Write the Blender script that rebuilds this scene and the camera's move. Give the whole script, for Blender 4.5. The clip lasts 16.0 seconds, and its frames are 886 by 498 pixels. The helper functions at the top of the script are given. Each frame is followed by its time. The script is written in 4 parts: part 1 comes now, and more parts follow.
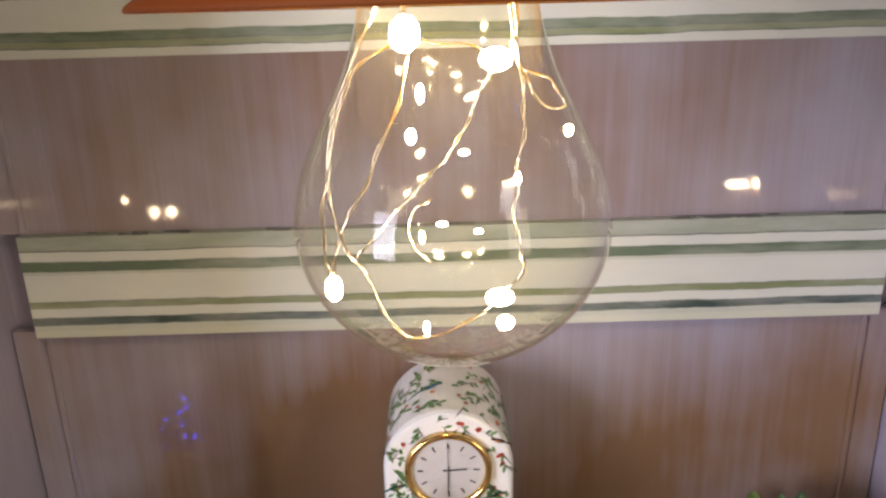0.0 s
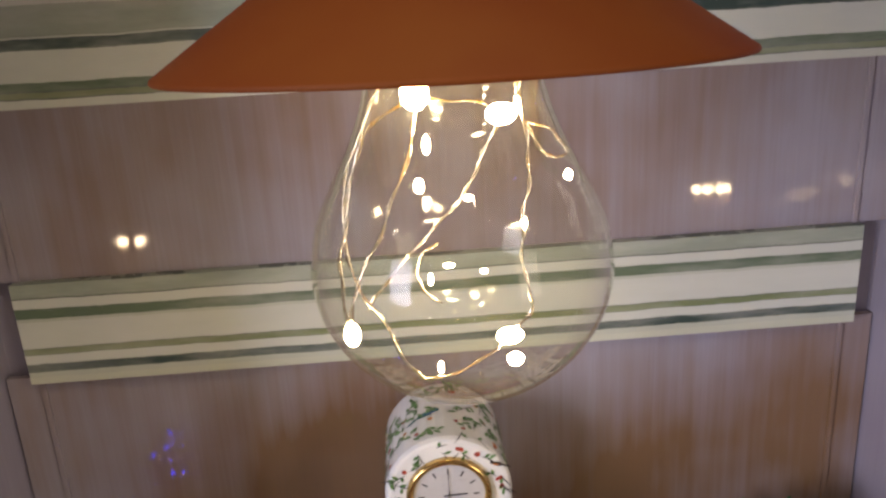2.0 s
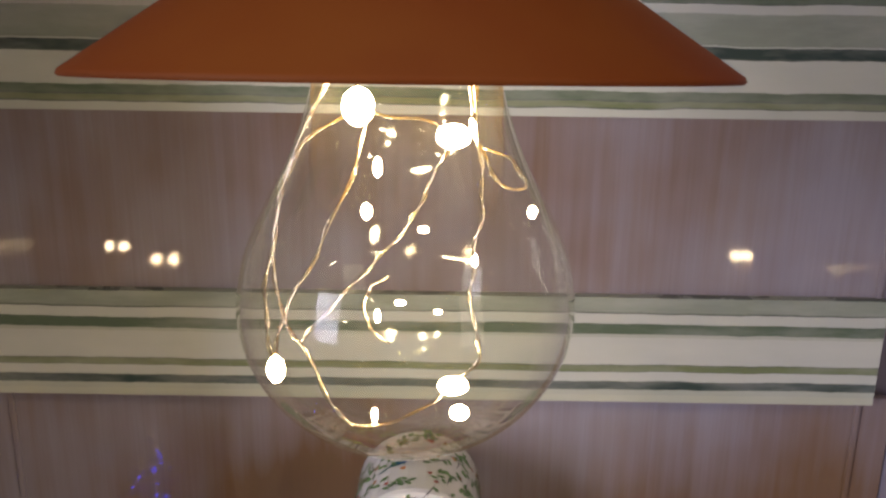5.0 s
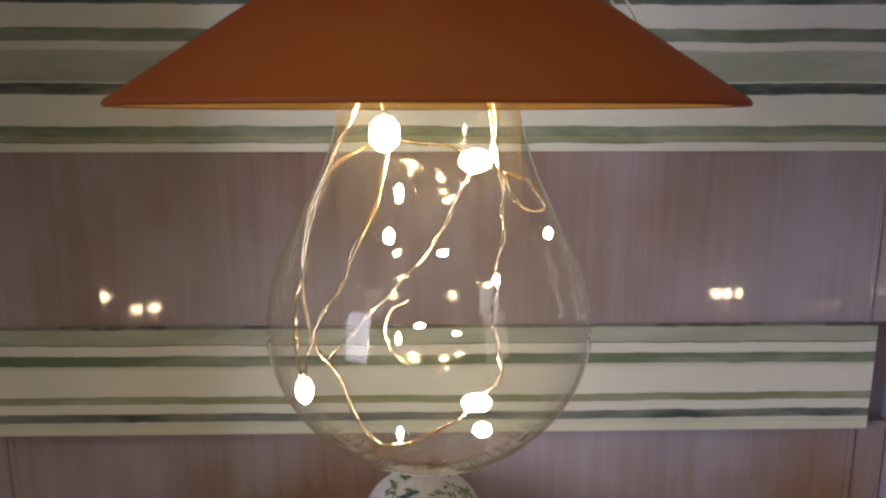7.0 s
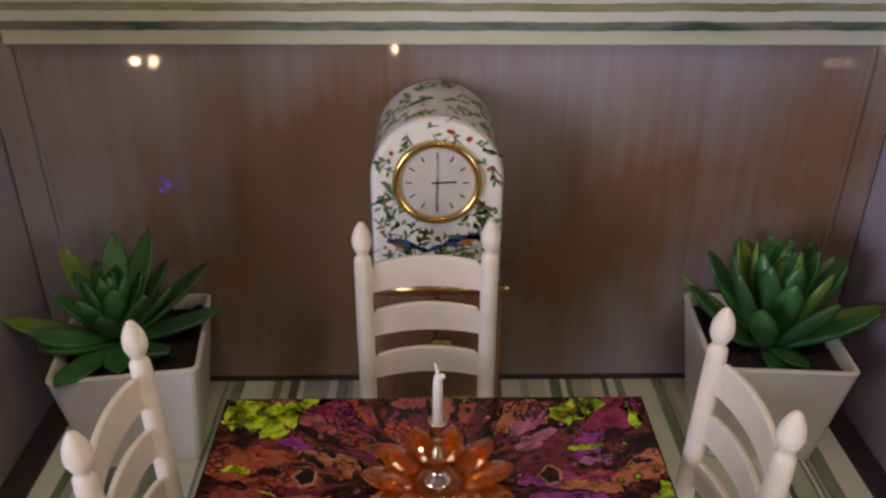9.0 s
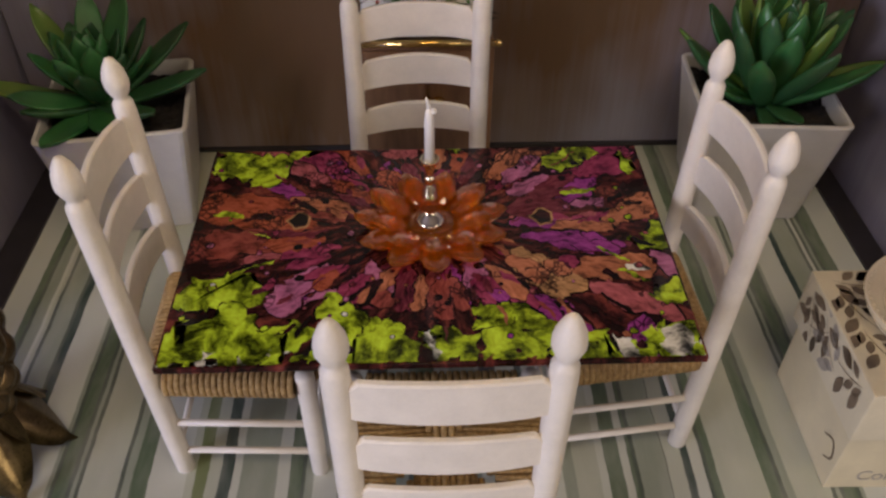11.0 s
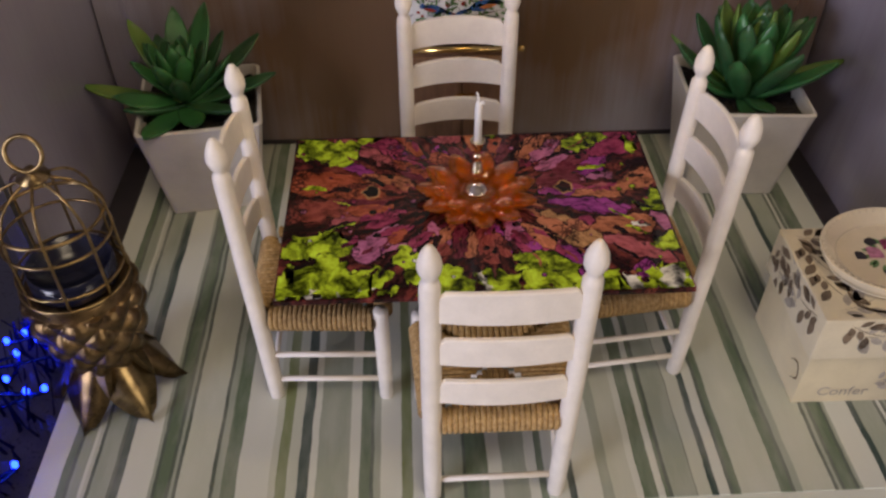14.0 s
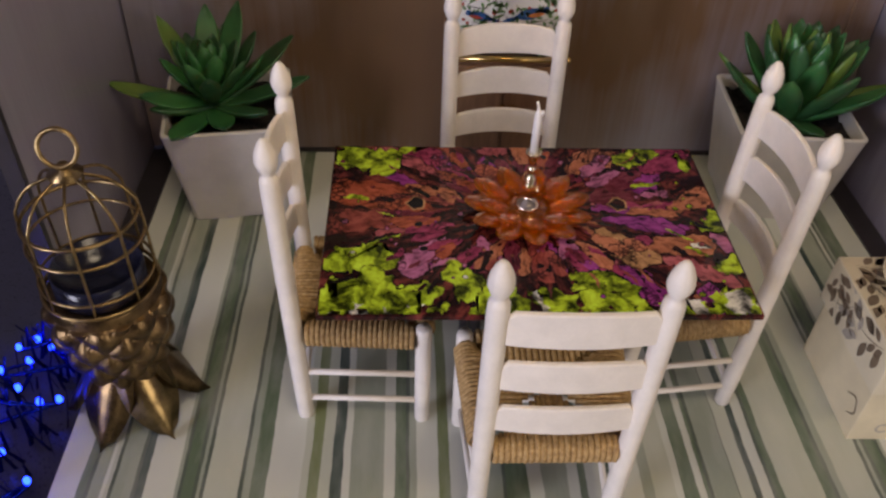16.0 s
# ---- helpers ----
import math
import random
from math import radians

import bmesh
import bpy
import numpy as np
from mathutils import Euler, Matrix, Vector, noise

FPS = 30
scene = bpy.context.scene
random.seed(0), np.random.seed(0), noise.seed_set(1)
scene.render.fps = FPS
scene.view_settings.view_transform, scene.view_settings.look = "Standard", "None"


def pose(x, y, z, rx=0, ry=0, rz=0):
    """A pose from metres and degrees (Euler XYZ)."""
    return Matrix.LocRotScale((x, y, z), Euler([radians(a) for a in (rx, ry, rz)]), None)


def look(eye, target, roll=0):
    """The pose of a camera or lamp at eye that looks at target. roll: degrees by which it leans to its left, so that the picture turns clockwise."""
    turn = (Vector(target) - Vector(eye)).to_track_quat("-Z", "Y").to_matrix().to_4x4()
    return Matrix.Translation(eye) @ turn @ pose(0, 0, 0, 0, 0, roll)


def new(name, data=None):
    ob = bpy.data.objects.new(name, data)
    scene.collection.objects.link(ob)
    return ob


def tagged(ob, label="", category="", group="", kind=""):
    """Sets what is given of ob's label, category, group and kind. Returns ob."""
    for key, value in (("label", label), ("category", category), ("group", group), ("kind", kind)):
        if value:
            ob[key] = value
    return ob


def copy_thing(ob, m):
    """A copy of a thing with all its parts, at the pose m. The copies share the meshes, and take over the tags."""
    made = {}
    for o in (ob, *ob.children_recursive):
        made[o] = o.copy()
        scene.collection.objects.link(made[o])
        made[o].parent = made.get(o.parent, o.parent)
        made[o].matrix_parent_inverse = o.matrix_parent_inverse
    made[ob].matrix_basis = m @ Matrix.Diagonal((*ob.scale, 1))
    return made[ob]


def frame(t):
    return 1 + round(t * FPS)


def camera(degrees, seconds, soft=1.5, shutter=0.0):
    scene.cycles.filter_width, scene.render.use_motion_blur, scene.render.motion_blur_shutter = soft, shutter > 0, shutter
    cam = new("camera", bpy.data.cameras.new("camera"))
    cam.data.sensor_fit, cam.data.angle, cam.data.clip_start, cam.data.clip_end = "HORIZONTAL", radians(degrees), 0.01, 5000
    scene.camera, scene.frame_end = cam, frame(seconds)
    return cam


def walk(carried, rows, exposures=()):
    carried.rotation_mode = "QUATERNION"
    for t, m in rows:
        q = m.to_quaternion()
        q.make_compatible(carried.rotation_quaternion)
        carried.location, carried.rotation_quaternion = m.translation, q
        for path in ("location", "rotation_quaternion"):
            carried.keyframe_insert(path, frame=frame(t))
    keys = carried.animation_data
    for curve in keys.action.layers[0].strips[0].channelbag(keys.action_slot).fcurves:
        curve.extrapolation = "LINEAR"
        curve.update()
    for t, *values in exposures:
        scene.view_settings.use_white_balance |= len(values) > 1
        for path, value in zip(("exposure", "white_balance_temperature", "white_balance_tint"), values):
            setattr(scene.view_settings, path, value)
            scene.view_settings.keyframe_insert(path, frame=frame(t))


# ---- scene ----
cam = camera(57.13, 16.0, soft=2.5)
LAMP_PATH = [
    (0, (0.0049, -0.2393, 0.4581), (0.0109, 1.6437, -0.2158), -1.57),
    (0.5, (0.0069, -0.2384, 0.4647), (0.0202, 1.6589, -0.1677), -1.82),
    (1, (0.0050, -0.2440, 0.4678), (0.0059, 1.6475, -0.1822), -1.87),
    (1.5, (0.0041, -0.2514, 0.4683), (0.0180, 1.6497, -0.1525), -1.60),
    (2, (-0.0073, -0.2468, 0.4707), (0.0768, 1.6449, -0.1729), -3.28),
    (2.5, (-0.0383, -0.2381, 0.4750), (0.2796, 1.6466, -0.1140), -2.88),
    (3, (-0.0194, -0.2358, 0.4750), (0.2692, 1.6456, -0.1390), -1.60),
    (3.5, (0.0333, -0.2397, 0.4723), (-0.0169, 1.6714, -0.1151), -0.45),
    (4, (0.0502, -0.2365, 0.4684), (-0.1540, 1.6753, -0.0822), 1.96),
    (4.5, (0.0350, -0.2251, 0.4656), (-0.0755, 1.6907, -0.0978), 1.31),
    (4.7, (0.0248, -0.2242, 0.4622), (-0.0035, 1.6907, -0.0928), 1.21),
    (7, (0.0073, -0.2349, 0.4562), (0.0531, 1.7174, 0.0246), 0.03),
    (7.5, (0.0094, -0.2344, 0.4443), (0.0391, 1.7006, -0.0606), 0.12),
    (8, (0.0103, -0.2399, 0.4332), (0.0212, 1.6382, -0.2545), -0.09),
]
TABLE_PATH = [
    (8.5, 0.0048, -0.2539, 0.3999, -23.27, 0.01, -0.81),
    (9, 0.0009, -0.2574, 0.3726, -29.11, -0.33, -0.99),
    (9.5, -0.0045, -0.2569, 0.3463, -34.46, 0.07, -1.11),
    (10, -0.0041, -0.2540, 0.3229, -38.85, 0.05, -1.54),
    (10.2, -0.0025, -0.2528, 0.3179, -39.66, -0.41, -1.50),
    (12.3, 0.0014, -0.3266, 0.4222, -45.83, 1.11, -2.22),
    (12.5, -0.0000, -0.3331, 0.4263, -46.07, 1.42, -2.09),
    (13, -0.0027, -0.3467, 0.4043, -46.73, 0.16, -1.98),
    (13.2, -0.0007, -0.3544, 0.3987, -46.95, -0.15, -1.97),
    (13.5, -0.0046, -0.3561, 0.4019, -44.62, -0.27, -2.62),
    (14, -0.0298, -0.3528, 0.3935, -42.33, 0.08, -2.60),
    (14.5, -0.0223, -0.3474, 0.3876, -42.18, -0.05, -3.04),
    (15, 0.0372, -0.3410, 0.3821, -41.12, -1.15, -4.15),
    (15.5, 0.0010, -0.3355, 0.3759, -41.25, -1.83, -3.92),
    (16, -0.0597, -0.3349, 0.3762, -41.08, -1.87, -1.85),
]
walk(cam, [(t, look(eye, target, roll)) for t, eye, target, roll in LAMP_PATH]
     + [(t, pose(x, y, z, 90 + p, r, w)) for t, x, y, z, p, r, w in TABLE_PATH],
     exposures=[(0, 0.84), (1.5, 0.62), (3.5, 0.34), (5.0, 0.26), (7.4, 0.12), (9.0, 0.03), (10.2, -0.06), (12.3, 0.19), (16, 0.17)])

# ---- world and lights ----
world = bpy.data.worlds.new("World")
scene.world = world
world.use_nodes = True
bg = world.node_tree.nodes["Background"]
bg.inputs["Color"].default_value = (0.60, 0.55, 0.66, 1)
bg.inputs["Strength"].default_value = 0.06


def area(name, m, sx, sy, power, color):
    d = bpy.data.lights.new(name, "AREA")
    d.shape, d.size, d.size_y, d.energy, d.color = "RECTANGLE", sx, sy, power, color
    ob = new(name, d)
    ob.matrix_world = m
    return ob


# the room's two windows, the right one tinted as warm fill; ceiling fill added
area("window_light", look((-2.1, -1.9, 0.55), (0, 0.1, 0.1)), 0.8, 1.2, 46, (0.82, 0.81, 0.99))
area("window_light", look((2.0, -2.1, 0.55), (0, 0.1, 0.1)), 0.8, 1.2, 14, (1.0, 0.86, 0.70))
# unseen warm fill from above, added to warm the chairs and floor
area("ceiling_fill", look((0.15, -0.75, 1.55), (0, 0.0, 0.0)), 0.5, 0.5, 5.5, (1.0, 0.80, 0.56))


# ---- materials ----
class Tree:
    def __init__(self, name):
        self.mat = bpy.data.materials.new(name)
        self.mat.use_nodes = True
        self.nt = self.mat.node_tree
        self.bsdf = self.nt.nodes["Principled BSDF"]
        self.out = self.nt.nodes["Material Output"]

    def add(self, kind, **kw):
        n = self.nt.nodes.new("ShaderNode" + kind)
        for k, v in kw.items():
            if k == "_operation":
                n.operation = v
            elif k == "_feature":
                n.feature = v
            else:
                self.put(n.inputs[k.replace("__", " ")], v)
        return n

    def put(self, sock, v):
        if hasattr(v, "links"):
            self.nt.links.new(v, sock)
        elif isinstance(v, (tuple, list)) and len(v) == 3 and sock.type == "RGBA":
            sock.default_value = (*v, 1)
        else:
            sock.default_value = v

    def set(self, **kw):
        for k, v in kw.items():
            self.put(self.bsdf.inputs[k.replace("__", " ")], v)
        return self

    def coord(self, which="Object"):
        return self.add("TexCoord").outputs[which]

    def noise(self, vec, scale, detail=3, rough=0.5, dist=0.0):
        n = self.add("TexNoise", Vector=vec, Scale=scale, Detail=detail, Roughness=rough, Distortion=dist)
        return n.outputs["Fac"]

    def math(self, op, a, b=0.0, c=0.0):
        n = self.nt.nodes.new("ShaderNodeMath")
        n.operation = op
        for i, v in enumerate((a, b, c)):
            self.put(n.inputs[i], v)
        return n.outputs[0]

    def ramp(self, fac, stops, mode="LINEAR"):
        n = self.nt.nodes.new("ShaderNodeValToRGB")
        n.color_ramp.interpolation = mode
        els = n.color_ramp.elements
        while len(els) < len(stops):
            els.new(1.0)
        for e, (p, c) in zip(els, stops):
            e.position, e.color = p, (*c, 1)
        self.put(n.inputs[0], fac)
        return n.outputs[0]

    def mix(self, fac, a, b, blend="MIX"):
        n = self.nt.nodes.new("ShaderNodeMix")
        n.data_type, n.blend_type = "RGBA", blend
        self.put(n.inputs[0], fac)
        self.put(n.inputs[6], a)
        self.put(n.inputs[7], b)
        return n.outputs[2]

    def bump(self, h, strength=0.2, dist=0.001):
        self.put(self.bsdf.inputs["Normal"], self.add("Bump", Height=h, Strength=strength, Distance=dist).outputs[0])
        return self

    def sep(self, vec):
        return self.add("SeparateXYZ", Vector=vec).outputs

    def scaled(self, vec, s):
        n = self.add("VectorMath", _operation="MULTIPLY")
        self.put(n.inputs[0], vec)
        n.inputs[1].default_value = s
        return n.outputs[0]


def plain(name, color, rough=0.5, metal=0.0, var=0.12, scale=60.0, bump=0.15, coat=0.0, stretch=(1, 1, 1)):
    """A surface with a slow stain, a fine grain and slight relief."""
    t = Tree(name)
    v = t.scaled(t.coord(), stretch)
    big, fine = t.noise(v, scale, 3), t.noise(v, scale * 9, 4, 0.6)
    dark = tuple(c * (1 - var * 2) for c in color)
    light = tuple(min(1, c * (1 + var)) for c in color)
    col = t.ramp(t.math("ADD", t.math("MULTIPLY", big, 0.7), t.math("MULTIPLY", fine, 0.3)), [(0.3, dark), (0.7, light)])
    t.set(Base__Color=col, Metallic=metal, Roughness=t.math("MULTIPLY_ADD", fine, 0.25, max(0.02, rough - 0.12)), Coat__Weight=coat)
    t.bump(fine, bump, 0.0006)
    return t.mat


def striped(name, axis, start, widths, ink):
    """Watercolour stripes on paper: widths in metres with a tone each, along one axis, with uneven hand-drawn edges."""
    t = Tree(name)
    v = t.coord()
    s = t.sep(v)
    wob = t.math("MULTIPLY", t.math("SUBTRACT", t.noise(v, 26, 2), 0.5), 0.0026)
    wob = t.math("ADD", wob, t.math("MULTIPLY", t.math("SUBTRACT", t.noise(v, 240, 2), 0.5), 0.0009))
    lined, line = [], 0.00035
    for n, (w, c) in enumerate(widths):
        if c in "gdos" and w > 0.003 and n % 3:
            lined += [(line, "k"), (w - 2 * line, c), (line, "k")]
        else:
            lined.append((w, c))
    widths = lined
    total = sum(w for w, _ in widths)
    f = t.math("DIVIDE", t.math("SUBTRACT", t.math("ADD", s[axis], wob), start), total)
    groups, stops, p = [], [], 0.0
    for w, c in widths:
        stops.append((min(p / total, 1.0), ink[c]))
        p += w
    col = None
    for i in range(0, len(stops), 30):
        part_stops = stops[i:i + 30]
        c = t.ramp(f, part_stops, "CONSTANT")
        col = c if col is None else t.mix(t.math("GREATER_THAN", f, part_stops[0][0]), col, c)
    wash = t.noise(t.scaled(v, (0.25, 1, 1) if axis else (1, 0.25, 1)), 70, 4, 0.6)
    col = t.mix(t.ramp(wash, [(0.40, (0, 0, 0)), (0.70, (0.75, 0.75, 0.75))]), col, t.mix(0.35, col, (0.70, 0.70, 0.64)))
    t.set(Base__Color=col, Roughness=0.5)
    t.bump(t.noise(v, 900, 3), 0.12, 0.0004)
    return t.mat


INK = dict(w=(0.64, 0.665, 0.60), s=(0.33, 0.37, 0.30), g=(0.125, 0.175, 0.11), d=(0.04, 0.07, 0.06), o=(0.21, 0.25, 0.12),
           l=(0.52, 0.55, 0.46), k=(0.10, 0.125, 0.10), p=(0.58, 0.60, 0.48))


def coded(text, unit):
    """'12w 15g' -> [(12 * unit, 'w'), (15 * unit, 'g')]"""
    return [(float(w[:-1]) * unit, w[-1]) for w in text.split()]


FLOOR_CODE = ("41w 2k 13g 2k 21s 8w 1k 6l 40s 17d 46w 1k 11s 1k 24g 1k 12s 1k 61l 1k 19s 20g 60w 12l 1k 19o 20l 16d 12w 5k 53s "
              "4k 16w 1k 22g 1k 17s 34w 1k 20o 1k 34w 20d 35s 1k 38g 1k 30w 45s 15w 1k 12g 37w 17d 41w 1k 20s 1k 33l 15w 24g "
              "1k 14w 1k 7g 50s 1k 21l 14d 22w 17g 70l 21g 1k 15s 60l 1k 12s 24g 1k 10s 42w 16d 39s 1k 12w 14s 30g 20w")
paper_floor = striped("striped_paper_floor", 0, -0.2426, coded(FLOOR_CODE, 0.000311), INK)
paper_front = striped("striped_paper_front", 1, -0.3812, coded("30w 8g 20l 6d 24s 10g 14w 20l 8o 25w 6d 18s 14l 20w 1k 5g 2k 40l 2k 11w 2k 25g 2k 11s 40w", 0.00075)
                      , INK)
# the same inks darkened: the back wall's weaker light is put into its papers
DIM_WALL_INK = {k: tuple(v * 0.86 for v in c) for k, c in INK.items()}
paper_band = striped("striped_paper_band", 2, 0.2475, coded("7p 5l 8d 9w 7o 26w 3l 10g 9w 1k 15s", 0.000645), DIM_WALL_INK)
paper_wall = striped("striped_paper_wall", 2, 0.4124, coded("9w 1k 6o 1k 11g 34w 1k 11d 2w 32s 10w 1k 12g 26w 1k 18d 30w 14s 20l 10g 22w 9d 30s 16w 12g 40w 20s", 0.00049), DIM_WALL_INK)


def panel_material(name, lilac, brown, amount, patches=()):
    """Glossy brushed sheet: lilac, browner at random and round the given patches, with faint upright streaks."""
    t = Tree(name)
    v = t.coord()
    stain = t.noise(t.scaled(v, (1, 1, 0.8)), 8, 3, 0.55)
    streak = t.noise(t.scaled(v, (1, 1, 0.04)), 120, 4, 0.6)
    fine = t.noise(t.scaled(v, (1, 1, 0.02)), 700, 3)
    f = t.math("ADD", t.math("MULTIPLY", stain, 0.75), t.math("MULTIPLY", streak, 0.25))
    for sx, sz, r, k in patches:
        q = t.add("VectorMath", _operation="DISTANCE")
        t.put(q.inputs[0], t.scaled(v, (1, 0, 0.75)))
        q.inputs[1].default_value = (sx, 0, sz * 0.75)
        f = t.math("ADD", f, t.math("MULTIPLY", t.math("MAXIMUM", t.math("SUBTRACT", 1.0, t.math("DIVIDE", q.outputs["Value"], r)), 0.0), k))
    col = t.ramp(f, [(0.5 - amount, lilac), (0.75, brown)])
    col = t.mix(t.math("MULTIPLY", fine, 0.25), col, (0.10, 0.07, 0.07))
    t.set(Base__Color=col, Roughness=0.32, Specular__IOR__Level=0.35, Coat__Weight=0.75, Coat__Roughness=0.035, Coat__IOR=1.45)
    return t.mat


# browner round set points; the last paints the dim lower right into the colour
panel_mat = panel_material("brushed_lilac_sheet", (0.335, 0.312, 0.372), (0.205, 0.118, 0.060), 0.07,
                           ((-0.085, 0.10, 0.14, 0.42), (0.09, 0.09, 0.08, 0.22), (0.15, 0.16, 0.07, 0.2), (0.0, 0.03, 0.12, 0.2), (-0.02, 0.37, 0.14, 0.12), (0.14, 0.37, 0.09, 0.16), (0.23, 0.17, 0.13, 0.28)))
side_mat = panel_material("lilac_side_sheet", (0.34, 0.315, 0.39), (0.27, 0.23, 0.31), 0.02)
dark_frame = plain("dark_frame", (0.035, 0.03, 0.035), 0.4)
white_paint = plain("white_chair_paint", (0.87, 0.805, 0.725), 0.45, var=0.05, scale=90, bump=0.25)
porcelain = plain("white_porcelain", (0.80, 0.80, 0.77), 0.12, var=0.03, coat=0.5, bump=0.02)
dial_mat = plain("dial_grey_white", (0.56, 0.55, 0.53), 0.3, var=0.04)
pot_white = plain("cream_pot_ceramic", (0.74, 0.70, 0.64), 0.35, var=0.05, bump=0.06)
gold = plain("polished_gold", (0.80, 0.55, 0.20), 0.18, 1.0, var=0.08, bump=0.03)
silver_gold = plain("gilt_metal", (0.84, 0.74, 0.56), 0.14, 1.0, var=0.06, bump=0.03)
old_brass = plain("aged_brass", (0.21, 0.14, 0.07), 0.30, 1.0, var=0.35, scale=120, bump=0.3)
brass_wire = plain("brass_wire", (0.34, 0.24, 0.11), 0.3, 1.0, var=0.3, scale=150)
wood = plain("brown_cabinet_wood", (0.30, 0.165, 0.09), 0.4, var=0.3, scale=40, stretch=(1, 1, 0.12))
soil = plain("dark_soil", (0.02, 0.015, 0.012), 0.9, var=0.6, scale=300, bump=0.8)
wax = plain("white_wax", (0.85, 0.82, 0.80), 0.4, var=0.04)
thread_mat = plain("white_thread", (0.75, 0.75, 0.75), 0.6)
cream_card = plain("cream_card", (0.66, 0.57, 0.38), 0.5, var=0.05, bump=0.08)
cream_card_lid = plain("ivory_card", (0.68, 0.60, 0.43), 0.5, var=0.05, bump=0.08)
ink_brown = plain("brown_print", (0.20, 0.145, 0.095), 0.55, var=0.3)
ink_grey = plain("grey_print", (0.42, 0.37, 0.31), 0.55, var=0.2)
ink_dark = plain("dark_print", (0.03, 0.025, 0.025), 0.4)
ink_green = plain("painted_leaf_green", (0.16, 0.29, 0.11), 0.25, var=0.3, scale=200)
ink_blue = plain("painted_blue", (0.04, 0.12, 0.32), 0.25, var=0.3, scale=200)
ink_red = plain("painted_red", (0.45, 0.08, 0.05), 0.25, var=0.3, scale=200)
ink_orange = plain("painted_orange", (0.65, 0.24, 0.07), 0.25, var=0.3, scale=200)
ink_teal = plain("painted_teal", (0.04, 0.16, 0.16), 0.25, var=0.3, scale=200)
rose_dark = plain("painted_rose", (0.30, 0.05, 0.12), 0.2, var=0.4, scale=250)
rose_pink = plain("painted_pink_rose", (0.55, 0.22, 0.33), 0.2, var=0.3, scale=250)
dish_mat = plain("ivory_dish", (0.74, 0.64, 0.45), 0.15, var=0.04, coat=0.6, bump=0.03)
room_wall = plain("room_wall", (0.30, 0.27, 0.33), 0.8, scale=3)
room_floor = plain("room_floor", (0.09, 0.06, 0.05), 0.5, scale=3)
ledge_mat = plain("dark_ledge", (0.03, 0.03, 0.05), 0.3)


def leaf_material(name, base, tip):
    t = Tree(name)
    v = t.coord()
    col = t.ramp(t.noise(v, 45, 3), [(0.3, base), (0.7, tip)])
    col = t.mix(t.math("MULTIPLY", t.noise(v, 500, 3), 0.3), col, tuple(c * 0.5 for c in base))
    t.set(Base__Color=col, Roughness=0.34, Subsurface__Weight=0.08)
    t.bump(t.noise(v, 700, 2), 0.1, 0.0005)
    return t.mat


leaf_green = leaf_material("succulent_green", (0.025, 0.11, 0.035), (0.06, 0.22, 0.06))
leaf_dark = leaf_material("succulent_dark_green", (0.02, 0.075, 0.03), (0.05, 0.15, 0.05))
leaf_lime = leaf_material("succulent_yellow_green", (0.09, 0.19, 0.03), (0.17, 0.27, 0.05))


def rope_material():
    t = Tree("natural_cord")
    v = t.coord()
    col = t.ramp(t.noise(v, 420, 4, 0.7), [(0.3, (0.24, 0.14, 0.055)), (0.55, (0.48, 0.31, 0.125)), (0.8, (0.62, 0.46, 0.25))])
    t.set(Base__Color=col, Roughness=0.8)
    t.bump(t.noise(v, 1500, 4, 0.7), 0.6, 0.0006)
    return t.mat


rope_mat = rope_material()


def shade_material():
    t = Tree("terracotta_shade")
    v = t.coord()
    col = t.ramp(t.noise(v, 18, 3), [(0.3, (0.135, 0.026, 0.004)), (0.7, (0.165, 0.047, 0.007))])
    t.set(Base__Color=col, Roughness=0.6, Specular__IOR__Level=0.15)
    t.bump(t.noise(v, 900, 3), 0.1, 0.0004)
    return t.mat


shade_mat = shade_material()
lining_mat = plain("golden_shade_lining", (0.62, 0.34, 0.05), 0.5, var=0.1, scale=30)


def thin_glass(name, tint, edge):
    """A thin clear shell: mostly seen through, with gloss that grows towards its rim."""
    t = Tree(name)
    clear = t.add("BsdfTransparent", Color=tint)
    gloss = t.add("BsdfGlossy", Color=(1, 1, 1), Roughness=0.015)
    facing = t.add("LayerWeight", Blend=0.5).outputs["Facing"]
    m = t.nt.nodes.new("ShaderNodeMixShader")
    t.put(m.inputs[0], t.math("MULTIPLY_ADD", t.math("POWER", facing, 3.0), edge, 0.022))
    t.put(m.inputs[1], clear.outputs[0])
    t.put(m.inputs[2], gloss.outputs[0])
    haze = t.add("BsdfTranslucent", Color=(0.95, 0.90, 0.72))
    h = t.nt.nodes.new("ShaderNodeMixShader")
    t.put(h.inputs[0], t.math("MULTIPLY_ADD", t.noise(t.coord(), 60, 3), 0.012, 0.0))
    t.put(h.inputs[1], m.outputs[0])
    t.put(h.inputs[2], haze.outputs[0])
    t.nt.links.new(h.outputs[0], t.out.inputs[0])
    return t.mat


bulb_glass = thin_glass("bulb_glass", (0.97, 0.965, 0.90), 0.95)


def emitter(name, color, strength):
    t = Tree(name)
    e = t.add("Emission", Color=color, Strength=strength)
    t.nt.links.new(e.outputs[0], t.out.inputs[0])
    return t.mat


led_warm = emitter("warm_led", (1.0, 0.78, 0.46), 170)
led_blue = emitter("blue_led", (0.006, 0.022, 1.0), 20)
lamp_glow = emitter("room_lamp_glow", (1.0, 0.72, 0.42), 120)


def amber_material():
    t = Tree("amber_acrylic")
    t.set(Base__Color=(1.0, 0.29, 0.012), Roughness=0.02, Transmission__Weight=0.86, IOR=1.49, Coat__Weight=1.0, Coat__Roughness=0.01)
    return t.mat


amber = amber_material()


